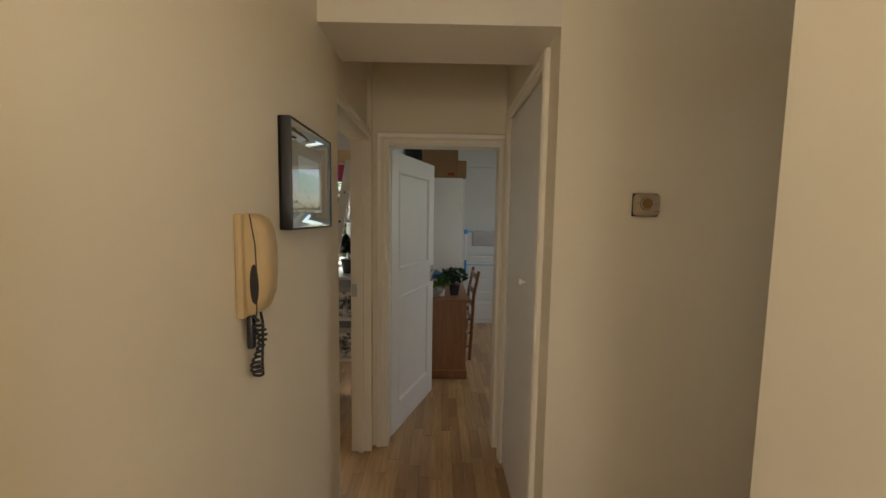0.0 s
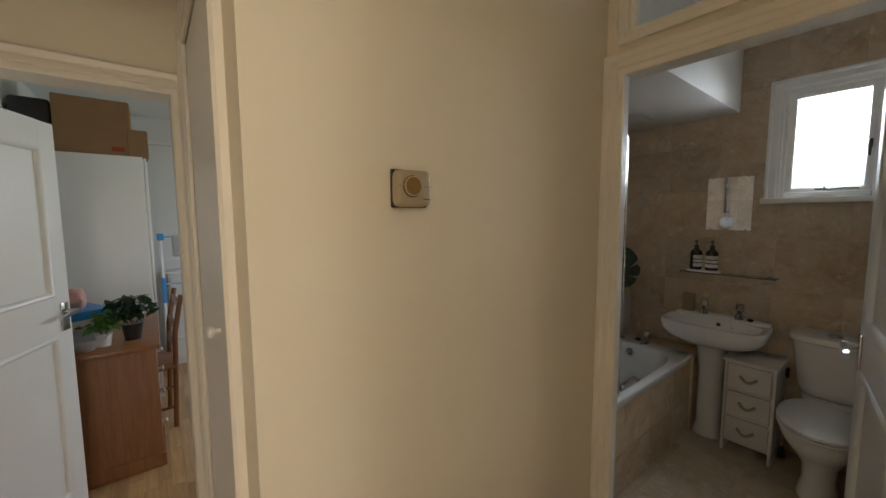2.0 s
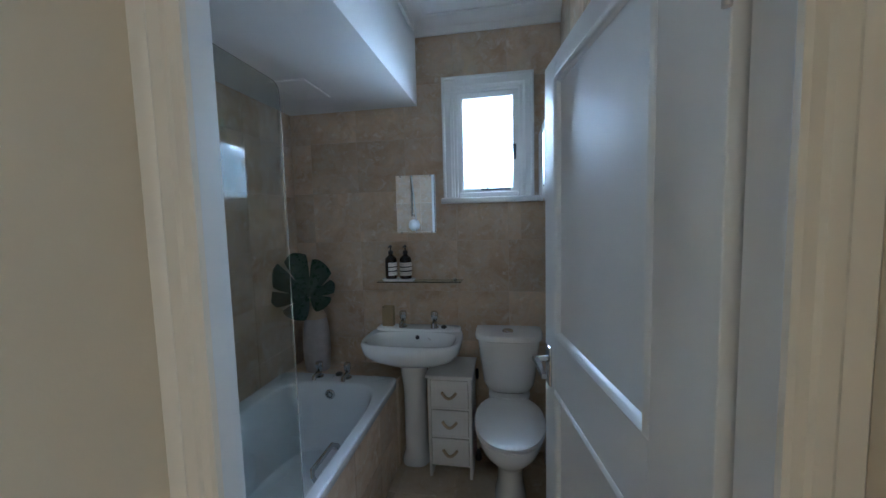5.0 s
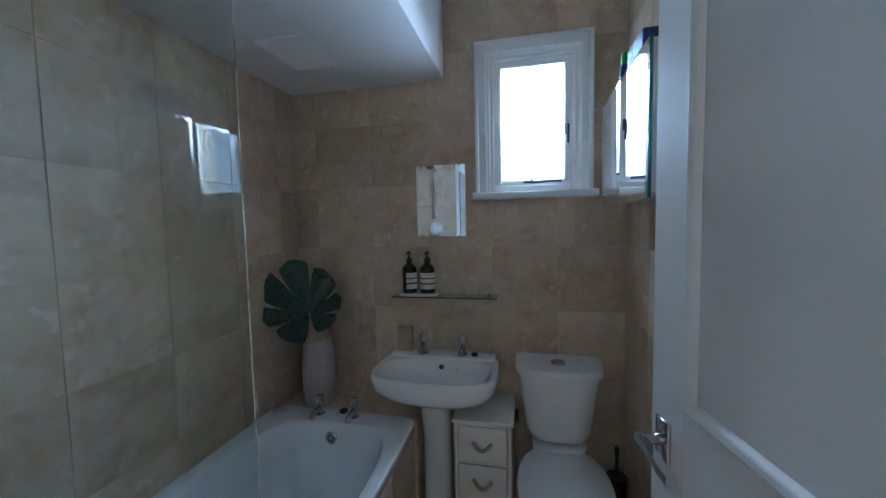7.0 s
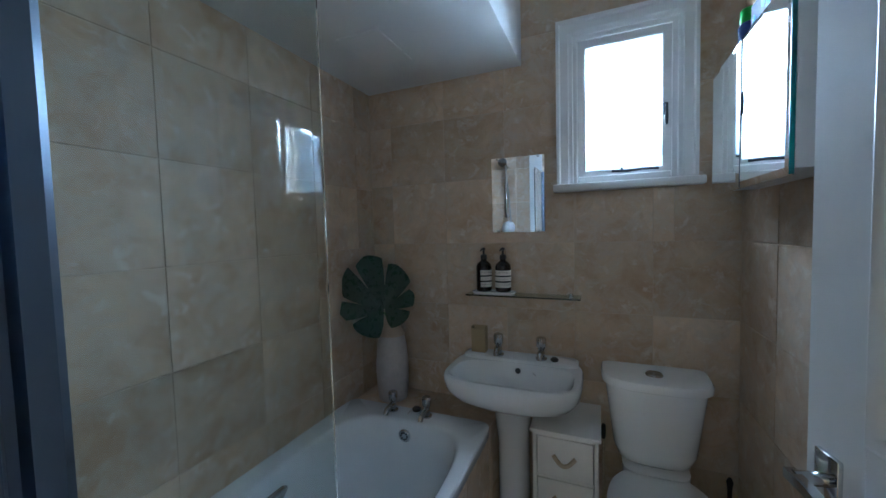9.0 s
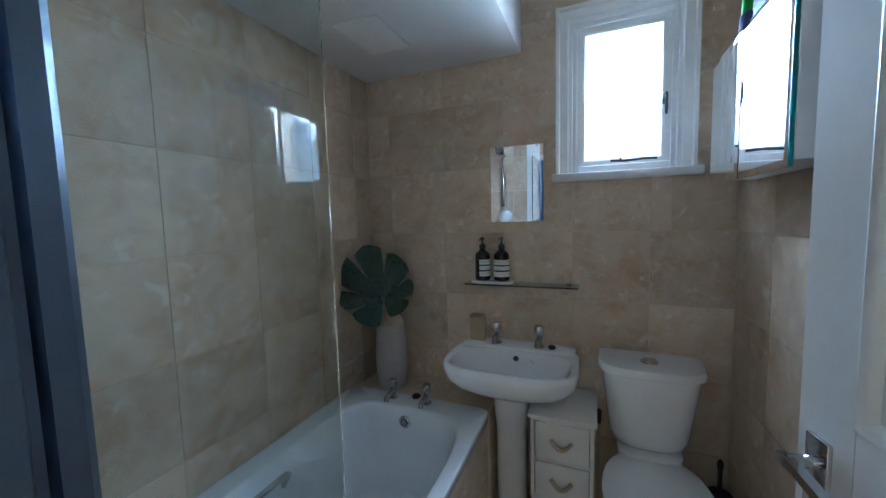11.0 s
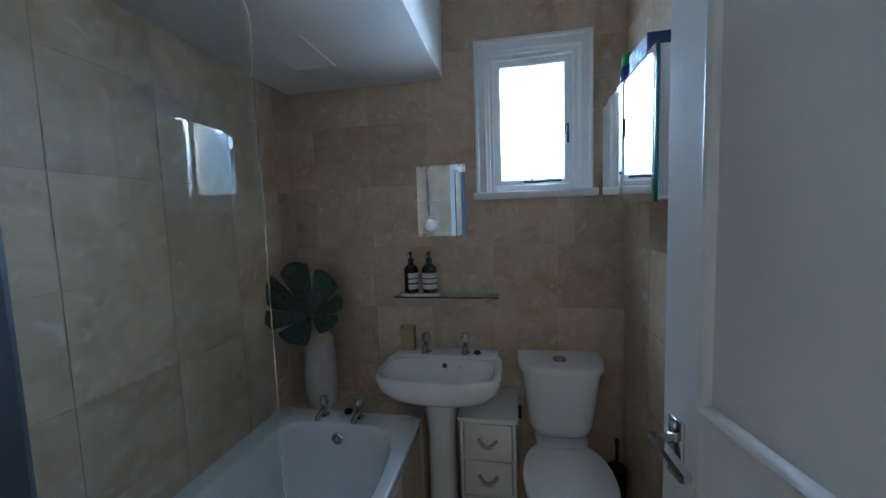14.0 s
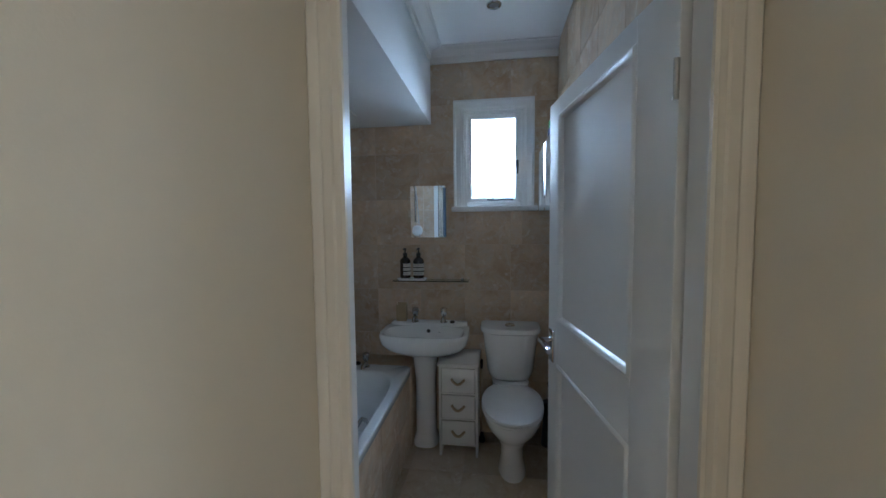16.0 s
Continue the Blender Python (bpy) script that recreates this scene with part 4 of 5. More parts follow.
def glass_shelf():
    d = thing("glass_shelf", "narrow glass wall shelf on chrome brackets", "shelf", (XE, 2.868, 1.116))
    g = part("shelf_glass", boxed(-0.110, -0.004, 0, 0.535, 0, 0.007, bevel=0.0015), SHELF_GLASS, d, "clear glass with green edges")
    g.visible_shadow = False
    for y in (0.045, 0.49):
        b = part("bracket", lathe([(0.010, 0), (0.010, -0.03), (0.007, -0.045)], 16, "x", (0, y, 0.000)), CHROME, d)
        part("bracket_cap", lathe([(0.009, -0.008), (0.010, 0.0), (0.010, 0.014), (0.006, 0.018)], 16, "z", (-0.035, y, 0)), CHROME, b)
    t = solo("soap_tray", loops(bmesh.new(), [oval(0, 0, 0.036, 0.098, 0, 36, 4), oval(0, 0, 0.042, 0.106, 0.008, 36, 4), oval(0, 0, 0.041, 0.105, 0.0145, 36, 4), oval(0, 0, 0.036, 0.098, 0.0145, 36, 4), oval(0, 0, 0.034, 0.095, 0.010, 36, 4)], True, True, True),
             CERAMIC, "white ceramic tray on the glass shelf", "tray", (5.097, 3.268, 1.1235))


def monstera():
    """Three overlapping split leaves on short stems."""
    d = thing("vase", "ribbed grey clay vase with raw neck", "vase", (5.035, 3.822, 0.5455))
    prof = []
    for i in range(47):
        f = i / 46
        z = 0.004 + 0.345 * f
        r = 0.076 + 0.010 * math.sin(min(1.0, f * 1.15) * math.pi) - 0.010 * max(0, f - 0.85) / 0.15 + (0.0009 if i % 2 else -0.0009)
        prof.append((r, z))
    part("body", lathe([(0.070, 0.0)] + prof + [(0.060, 0.352)], 40), VASE, d)
    part("neck", lathe([(0.074, 0.347), (0.064, 0.365), (0.045, 0.395), (0.034, 0.420), (0.034, 0.448), (0.029, 0.448), (0.029, 0.40)], 32, caps=False), VASE_NECK, d, "unglazed clay neck")

    p = thing("monstera_leaf", "large dark green split monstera leaf standing in the vase", "plant", (5.035, 3.822, 0.9))
    right, up, back = Vector((0.532, -0.846, 0.0)), Vector((0.05, 0.03, 1.0)), Vector((0.846, 0.532, 0.0))
    centre = Vector((-0.101, -0.024, 0.148))
    part("stem", tube([(0, 0, -0.15), (-0.02, -0.002, 0.04), (-0.05, -0.016, 0.09), centre + Vector((0.004, 0.002, -0.02))], 0.0045, 8), LEAF_B, p)
    # each lobe: start, end and tip angle, reach
    lobes = ((88, 125, 108, 0.285), (126, 165, 130, 0.278), (166, 197, 173, 0.240), (198, 264, 214, 0.178),
             (-78, -2, -12, 0.130), (-1, 39, 24, 0.168), (40, 87, 76, 0.232))

    def blade(a, r, deep=0.0):
        f = r / 0.2
        q = math.cos(a) * right + math.sin(a) * up
        return centre + q * r + back * (0.026 * f * f + 0.008 * f * math.sin(5 * a) - deep)

    bm = bmesh.new()
    for a0, a1, tip, reach in lobes:
        mid, half = (a0 + a1) / 2, (a1 - a0) / 2
        rows = []
        for i in range(10):
            f = i / 9
            open_f = max(0.0, f - 0.42) / 0.58
            row = []
            for c in range(9):
                u = c / 4 - 1
                ang = mid + half * u * (1.04 - 0.20 * open_f)
                edge = abs(ang - tip) / (a1 - a0)
                r = reach * f * (1 - 0.30 * edge ** 1.3 * open_f)
                row.append(bm.verts.new(blade(radians(ang), r + 0.002, 0.004 * open_f * (1 - u * u))))
            rows.append(row)
        for r0, r1 in zip(rows, rows[1:]):
            for c in range(8):
                bm.faces.new((r0[c], r0[c + 1], r1[c + 1], r1[c]))
    lf = part("leaf_blade", bm, LEAF, p)
    for a0, a1, tip, reach in lobes:
        a = radians(tip * 0.6 + (a0 + a1) * 0.2)
        part("vein", tube([blade(a, reach * i / 6.5 + 0.004, 0.005) for i in range(6)], [0.0020, 0.0018, 0.0015, 0.0012, 0.0009, 0.0005], 5), LEAF, lf)


def mirror_cabinet():
    x0, x1, y0, y1, z0, z1 = 4.395, 5.000, YS + 0.001, 2.398, 1.552, 1.970
    d = thing("mirror_cabinet", "white wall cabinet with two mirrored doors", "bathroom cabinet", (x0, y0, z0))
    w, dep, hgt = x1 - x0, y1 - y0, z1 - z0
    part("body", boxed(0, w, 0, dep, 0.006, hgt - 0.002, bevel=0.002), WHITE_GLOSS, d)
    seam = 4.720 - x0
    for a, b in ((0.0, seam - 0.0015), (seam + 0.0015, w + 0.012)):
        at = lambda u, v, o: (u, dep + o, v)
        bm = ring_frame(bmesh.new(), at, a + 0.018, b - 0.018, 0.010, hgt - 0.010, [(0, 0.0105), (0.016, 0.0065), (0.018, 0.002)])
        vs = [bm.verts.new(at(u, v, 0.0105)) for u, v in ((a + 0.018, 0.010), (b - 0.018, 0.010), (b - 0.018, hgt - 0.010), (a + 0.018, hgt - 0.010))]
        bm.faces.new(vs)
        door = part("mirror_door", bm, MIRROR, d, "bevelled mirror door")
        part("glass_edge", ring_frame(bmesh.new(), at, a + 0.0005, b - 0.0005, -0.0075, hgt + 0.0075, [(0, 0.0005), (0, 0.0019), (0.0006, 0.0019), (0.0006, 0.0005)]), TEAL_EDGE, door, "greenish glass edge")
        if a == 0.0:
            part("glass_edge", boxed(a - 0.0012, a + 0.0002, dep + 0.0002, dep + 0.0100, -0.007, hgt + 0.007), TEAL_EDGE, door, "greenish glass edge")
    return d


def cabinet_top():
    z = 1.9685
    b = thing("tissue_box", "dark blue patterned tissue box on the cabinet", "tissue box", (4.555, 2.280, z))
    part("carton", boxed(0, 0.175, 0, 0.100, 0, 0.100, bevel=0.002), DARKBLUE, b)
    part("opening", loops(bmesh.new(), [oval(0.088, 0.050, 0.055, 0.022, 0.1003, 24), oval(0.088, 0.050, 0.050, 0.018, 0.1008, 24)], True, True, True), WHITE_PLASTIC, b)
    for k in range(5):
        part("pattern", loops(bmesh.new(), [[(0.022 + 0.032 * k + 0.013 * math.cos(a), 0.1003, 0.03 + 0.02 * (k % 3) + 0.016 * math.sin(a)) for a in arc(lambda f: f * 6.2832, 13)[:-1]],
                                      [(0.022 + 0.032 * k + 0.011 * math.cos(a), 0.1008, 0.03 + 0.02 * (k % 3) + 0.014 * math.sin(a)) for a in arc(lambda f: f * 6.2832, 13)[:-1]]], True, True, True), BLUE, b)
    g = thing("shampoo_bottle", "dark bottle with bright green cap on the cabinet", "bottle", (4.862, 2.345, z), group="bottles on the cabinet")
    part("body", lathe([(0.026, 0), (0.029, 0.006), (0.029, 0.10), (0.022, 0.112)], 22), DARKBLUE, g)
    part("cap", lathe([(0.023, 0.112), (0.025, 0.116), (0.024, 0.152), (0.018, 0.158)], 22), GREEN, g, "bright green cap")
    l = thing("lotion_bottle", "lilac bottle with white cap on the cabinet", "bottle", (4.790, 2.325, z), group="bottles on the cabinet")
    part("body", lathe([(0.022, 0), (0.025, 0.005), (0.025, 0.085), (0.014, 0.098)], 20), LILAC, l)
    part("cap", lathe([(0.014, 0.098), (0.014, 0.122), (0.010, 0.126)], 18), WHITE_PLASTIC, l)


def wall_mirror():
    d = thing("wall_mirror", "small frameless rectangular wall mirror", "mirror", (XE, 3.029, 1.423))
    part("mirror_plate", boxed(-0.006, -0.001, 0, 0.258, 0, 0.366, bevel=0.0008), MIRROR, d)
    for y in (0.03, 0.228):
        for z in (0.004, 0.362):
            part("clip", boxed(-0.0095, -0.0005, y - 0.006, y + 0.006, z - 0.006, z + 0.006, bevel=0.001), CHROME, d)


def bath_screen():
    d = thing("bath_screen", "clear glass bath screen in an aluminium wall profile", "shower screen", (XB, 3.258, 0.572), 1.3)
    n = 14
    top, w, r = 1.362, 0.568, 0.035
    outline = [(0.16, 0.0), (w, 0.0), (w, top - r)] + [(w - r + r * math.cos(a), top - r + r * math.sin(a)) for a in arc(lambda f: f * math.pi / 2, n)[1:]] + [(0.16, top)]
    bm = loops(bmesh.new(), [[(x, 0.0, z) for x, z in outline], [(x, 0.006, z) for x, z in outline]], True, True, True)
    g = part("glass_panel", bm, SCREEN_GLASS, d, "clear toughened glass")
    g.visible_shadow = False
    rings = []
    for z in (0.0, top + 0.01):
        rings.append([(0.0, -0.012, z), (0.095, -0.012, z), (0.100, -0.018, z), (0.128, -0.020, z), (0.134, -0.008, z), (0.142, -0.008, z), (0.147, -0.018, z), (0.168, -0.018, z), (0.178, -0.008, z), (0.178, 0.012, z), (0.168, 0.020, z), (0.0, 0.020, z)])
    p = part("wall_profile", loops(bmesh.new(), rings, True, True, True), ALU, d, "brushed aluminium profile")
    for z in (0.35, 0.95):
        part("screw", lathe([(0.005, -0.012), (0.005, -0.0155), (0.003, -0.0165)], 12, "y", (0.062, 0, z)), CHROME, p)
    part("seal", boxed(0.178, w, -0.002, 0.008, -0.0015, 0.006), WHITE_PLASTIC, d)


def shower():
    d = thing("shower_set", "chrome shower riser rail with hose and head", "shower", (XB, 3.63, 1.13))
    part("rail", tube([(0.055, 0, 0.42), (0.055, 0, 0.92)], 0.013, 12), CHROME, d)
    for z in (0.43, 0.91):
        part("rail_bracket", lathe([(0.018, 0.0), (0.018, 0.04), (0.014, 0.07)], 14, "x", (0, 0, z)), CHROME, d)
    b = part("valve_bar", lathe([(0.022, -0.13), (0.024, -0.08), (0.020, -0.07), (0.020, 0.07), (0.024, 0.08), (0.022, 0.13)], 18, "y", (0.06, 0, 0.10)), CHROME, d, "chrome bar valve")
    h = part("shower_head", lathe([(0.010, 0.0), (0.014, 0.10), (0.040, 0.14), (0.042, 0.155), (0.030, 0.158)], 20, "x", (0.03, 0.0, 0.93)), CHROME, d)
    part("hose", tube(arc(lambda f: (0.07 + 0.05 * math.sin(f * 3.14), -0.06 * math.sin(f * 3.14), 0.12 + 0.80 * f - 0.25 * math.sin(f * 3.14)), 26), 0.007, 8), STEEL, d, "metal shower hose")
    rnd = random.Random(5)
    bm = bmesh.new()
    bmesh.ops.create_icosphere(bm, subdivisions=3, radius=0.060)
    for v in bm.verts:
        v.co *= 1 + 0.16 * noise.noise(v.co * 55) + 0.08 * rnd.random()
    puff = solo("bath_puff", bm, NET, "white nylon bath puff hanging from the shower", "bath puff", (XB + 0.095, 3.60, 1.448))
    part("loop", tube([(0, 0, 0.05), (0, 0.005, 0.10), (-0.02, 0.01, 0.135)], 0.002, 6), WHITE_PLASTIC, puff)


def soap_carton():
    d = thing("soap_carton", "tan cardboard soap box with dark open top on the basin", "soap box", (5.095, 3.318, 0.8245))
    bm = joined((0, 0.045, 0, 0.003, 0, 0.128), (0, 0.045, 0.069, 0.072, 0, 0.128), (0, 0.003, 0.003, 0.069, 0, 0.118), (0.042, 0.045, 0.003, 0.069, 0, 0.128), (0.003, 0.042, 0.003, 0.069, 0, 0.004))
    part("carton_body", bm, SOAP, d)
    # no real liner: a dark block gives the open box its shaded inside
    part("inside_shade", boxed(0.004, 0.041, 0.004, 0.068, 0.005, 0.098), CAVITY_SHADE, d, "dark block painted for the shaded inside")


def toilet_brush():
    d = thing("toilet_brush", "dark toilet brush in a black holder", "toilet brush", (5.06, 2.325, 0.0))
    part("holder", lathe([(0.045, 0), (0.052, 0.006), (0.040, 0.15), (0.046, 0.30), (0.040, 0.305)], 22), BLACK, d)
    part("handle", lathe([(0.008, 0.30), (0.008, 0.40), (0.012, 0.43), (0.006, 0.445)], 14), BLACK, d)
    p = thing("plunger", "wooden-handled plunger with black grip", "plunger", (5.05, 2.778, 0.0))
    part("cup", lathe([(0.020, 0.0), (0.021, 0.02), (0.012, 0.05), (0.010, 0.07)], 18), BLACK, p)
    part("stick", lathe([(0.006, 0.06), (0.006, 0.52)], 12), ROPE, p, "pale wooden stick")
    part("grip", lathe([(0.007, 0.52), (0.010, 0.535), (0.010, 0.575), (0.006, 0.585)], 14), BLACK, p)
    r = thing("toilet_roll", "white toilet roll on a wall holder", "toilet roll", (4.30, YS, 0.83))
    part("holder_arm", tube([(0.07, 0.0, 0), (0.07, 0.06, 0), (-0.07, 0.06, 0)], 0.006, 10), CHROME, r)
    part("paper", lathe([(0.020, -0.05), (0.055, -0.05), (0.055, 0.05), (0.020, 0.05)], 30, "x", (0, 0.058, 0), caps=False), PAPER, r, "white soft paper roll")


def downlight():
    d = thing("downlight", "recessed ceiling spotlight with chrome ring, switched off", "ceiling light", (4.67, 2.69, ZB))
    part("ring", lathe([(0.026, -0.001), (0.028, -0.006), (0.038, -0.007), (0.042, -0.001)], 28, caps=False), CHROME, d)
    part("lamp_face", lathe([(0.027, -0.0005), (0.020, -0.003), (0.008, -0.004)], 24), GREY_CLOTH, d, "dull lamp glass")


bath_parts = bath()
basin()
toilet()
drawer_unit()
glass_shelf()
bottle(3.317, "amber glass pump bottle, its label turned aside", (170.0, 300.0))
bottle(3.221, "amber glass pump bottle with cream banded label")
soap_carton()
monstera()
wall_mirror()
mirror_cabinet()
cabinet_top()
bath_screen()
shower()
toilet_brush()
downlight()


# ---- far room ----
def desk():
    d = thing("desk", "orange-brown wooden desk with side drawers", "desk", (1.34, 5.15, 0))
    w, dep = 0.64, 1.15
    part("desktop", boxed(-0.02, w + 0.02, -0.025, dep, 0.745, 0.772, bevel=0.005, seg=2), PINE, d)
    part("side_panel", boxed(0, w, 0, 0.025, 0.08, 0.745, bevel=0.003), PINE, d)
    part("plinth", boxed(-0.01, w + 0.012, -0.012, 0.36, 0.0, 0.085, bevel=0.004), PINE, d)
    part("carcass", boxed(0, w - 0.02, 0.025, 0.35, 0.08, 0.745), PINE, d)
    for z0, z1 in ((0.10, 0.29), (0.305, 0.49), (0.505, 0.60), (0.615, 0.735)):
        dr = part("drawer", boxed(w - 0.02, w, 0.035, 0.345, z0, z1, bevel=0.004), PINE, d)
        part("drawer_knob", lathe([(0.008, 0), (0.008, 0.014), (0.017, 0.022), (0.012, 0.032)], 16, "x", (w, 0.19, (z0 + z1) / 2)), STEEL, dr)
    part("side_panel", boxed(0, w, dep - 0.05, dep - 0.025, 0.0, 0.745, bevel=0.003), PINE, d)


def wooden_chair():
    d = thing("wooden_chair", "dark wooden chair with slatted back, drawn up to the desk", "chair", (2.02, 5.62, 0), 4)
    for y in (0.0, 0.36):
        part("back_leg", tube([(0.40 - 0.36, y, 0.0), (0.06, y, 0.45), (0.07, y, 0.7), (0.12, y, 0.97)], 0.017, 10), DARKWOOD, d)
        part("front_leg", tube([(-0.34, y, 0.0), (-0.34, y, 0.44)], 0.017, 10), DARKWOOD, d)
    part("seat", boxed(-0.37, 0.07, -0.02, 0.38, 0.44, 0.465, bevel=0.008, seg=2), DARKWOOD, d)
    for z, dx in ((0.60, 0.065), (0.74, 0.076), (0.90, 0.105)):
        part("back_slat", boxed(dx - 0.008, dx + 0.008, 0.0, 0.36, z - 0.03, z + 0.03, bevel=0.004), DARKWOOD, d)
    for z in (0.15, 0.30):
        part("stretcher", tube([(-0.34, 0.0, z), (0.045, 0.0, z)], 0.010, 8), DARKWOOD, d)


def wardrobe():
    d = thing("wardrobe", "tall plain white wardrobe", "wardrobe", (1.28, 6.10, 0))
    part("body", boxed(0, 0.70, 0, 0.6, 0.0, 2.0, bevel=0.008, seg=2), WHITE_GLOSS, d)
    part("door", boxed(0.702, 0.722, 0.01, 0.295, 0.05, 1.99, bevel=0.004), WHITE_GLOSS, d)
    part("door", boxed(0.702, 0.722, 0.303, 0.59, 0.05, 1.99, bevel=0.004), WHITE_GLOSS, d)


def carton(name, place, size, turn, label, mat=CARD):
    d = thing(name, label, "box", place, turn, group="boxes on the wardrobe")
    part("box_body", boxed(0, size[0], 0, size[1], 0, size[2], bevel=0.003), mat, d)
    part("flap", boxed(0.004, size[0] / 2 - 0.002, 0.003, size[1] - 0.003, size[2], size[2] + 0.004), mat, d)
    part("flap", boxed(size[0] / 2 + 0.002, size[0] - 0.004, 0.003, size[1] - 0.003, size[2], size[2] + 0.004), mat, d)
    if size[2] > 0.25:
        part("printed_mark", boxed(size[0] * 0.72, size[0] * 0.90, -0.001, 0.0005, 0.03, 0.065), plain("red_print", (0.30, 0.05, 0.02), 0.8), d, "faded red printed mark")


def airer():
    d = thing("clothes_airer", "white metal clothes airer with blue corner joints", "clothes airer", (2.06, 6.55, 0))
    for y in (0.0, 0.40):
        part("upright", tube([(0.0, y, 0.0), (0.0, 0.20 if y else 0.02, 1.36)], 0.011, 8), WHITE_PLASTIC, d)
        part("upright", tube([(0.62, y, 0.0), (0.62, 0.20 if y else 0.02, 1.36)], 0.011, 8), WHITE_PLASTIC, d)
    for x in (0.0, 0.62):
        part("corner_joint", boxed(x - 0.025, x + 0.025, -0.01, 0.04, 1.325, 1.385, bevel=0.006), BLUE, d, "bright blue plastic joint")
        part("blue_sleeve", tube([(x, 0.01, 0.75), (x, 0.015, 0.98)], 0.016, 8), BLUE, d, "blue plastic sleeve")
    for z in (1.36, 1.14, 1.02, 0.92, 0.72, 0.55, 0.40):
        part("rung", tube([(0, 0.02, z), (0.62, 0.02, z)], 0.012 if z > 1.3 else 0.008, 8), PALE_BLUE if z > 1.3 or z == 0.92 else WHITE_PLASTIC, d)
    c = solo("hanging_towel", boxed(2.14, 2.46, 6.545, 6.60, 1.17, 1.37, bevel=0.02, seg=3), GREY_CLOTH, "grey towel hung over the airer", "towel")
    s = thing("white_chest", "white chest of drawers against the wall", "chest of drawers", (2.10, 7.02, 0))
    part("body", boxed(0, 0.9, 0, 0.45, 0.0, 0.95, bevel=0.004), WHITE_GLOSS, s)
    for z in (0.06, 0.36, 0.66):
        part("drawer", boxed(0.02, 0.88, -0.014, 0.0, z, z + 0.27, bevel=0.004), WHITE_GLOSS, s)


def pot_plant(name, place, r, spread, count, mat, seed, label, leaf=0.035, potmat=BLACK):
    d = thing(name, label, "plant", place)
    part("pot", lathe([(r * 0.75, 0), (r, r * 1.7), (r * 1.06, r * 1.7), (r * 1.06, r * 1.85), (r * 0.9, r * 1.85)], 20), potmat, d)
    rnd = random.Random(seed)
    bm = bmesh.new()
    for i in range(count):
        a, e = rnd.uniform(0, 6.28), rnd.uniform(0.1, 1.35)
        rr = spread * rnd.uniform(0.25, 1.0)
        c = Vector((rr * math.cos(a) * math.cos(e), rr * math.sin(a) * math.cos(e), r * 1.8 + spread * 0.25 + rr * math.sin(e)))
        m = Matrix.Translation(c) @ Euler((rnd.uniform(-1, 1), rnd.uniform(-1, 1), a)).to_matrix().to_4x4()
        L = leaf * rnd.uniform(0.7, 1.3)
        vs = [bm.verts.new(m @ Vector(p)) for p in ((-L, 0, 0), (-L * 0.3, L * 0.42, 0.08 * L), (L * 0.5, L * 0.36, 0.1 * L), (L * 1.1, 0, -0.15 * L), (L * 0.5, -L * 0.36, 0.1 * L), (-L * 0.3, -L * 0.42, 0.08 * L))]
        bm.faces.new(vs)
    part("foliage", bm, mat, d)
    for k in range(4):
        a = k * 1.57 + seed
        part("stem", tube([(0, 0, r), (0.3 * spread * math.cos(a), 0.3 * spread * math.sin(a), r * 1.8 + 0.4 * spread), (0.5 * spread * math.cos(a), 0.5 * spread * math.sin(a), r * 1.8 + 0.9 * spread)], 0.003, 5), mat, d)


desk()
wooden_chair()
wardrobe()
carton("cardboard_box", (1.50, 6.13, 2.0), (0.42, 0.40, 0.40), 0, "large brown cardboard box on the wardrobe")
carton("small_carton", (1.90, 6.12, 2.0), (0.12, 0.30, 0.20), 2, "small brown carton on the wardrobe")
solo("dark_case", boxed(1.29, 1.49, 6.15, 6.55, 2.0, 2.36, bevel=0.02, seg=2), BLACK, "dark soft case on the wardrobe", "case")
airer()
pot_plant("pot_plant", (1.87, 5.36, 0.772), 0.055, 0.15, 130, LEAF, 3, "leafy dark green plant in a black pot on the desk")
pot_plant("small_plant", (1.74, 5.30, 0.772), 0.04, 0.11, 80, LEAF_B, 4, "small bright green plant in a white pot on the desk", 0.03, WHITE_PLASTIC)
bowl = solo("bowl", lathe([(0.04, 0), (0.09, 0.05), (0.105, 0.075), (0.10, 0.075), (0.085, 0.05), (0.03, 0.012)], 26), GREY_CLOTH, "grey ceramic bowl on the desk", "bowl", (1.66, 5.25, 0.772))
for i in range(4):
    solo("paper_stack", boxed(-0.11, 0.11, -0.15, 0.15, 0, 0.05, bevel=0.003), (PAPER, GREY_CLOTH, PAPER, BLUE)[i], "stack of papers and folders on the desk", "papers", (1.55 + 0.02 * i, 5.5 + 0.012 * i, 0.772 + 0.0505 * i), 9 * i, "paper stack")
bm = bmesh.new()
bmesh.ops.create_icosphere(bm, subdivisions=3, radius=0.07)
for v in bm.verts:
    v.co *= 1 + 0.35 * noise.noise(v.co * 22)
solo("crumpled_bag", bm, PINK, "crumpled pinkish paper bag on the papers", "bag", (1.60, 5.52, 1.03))


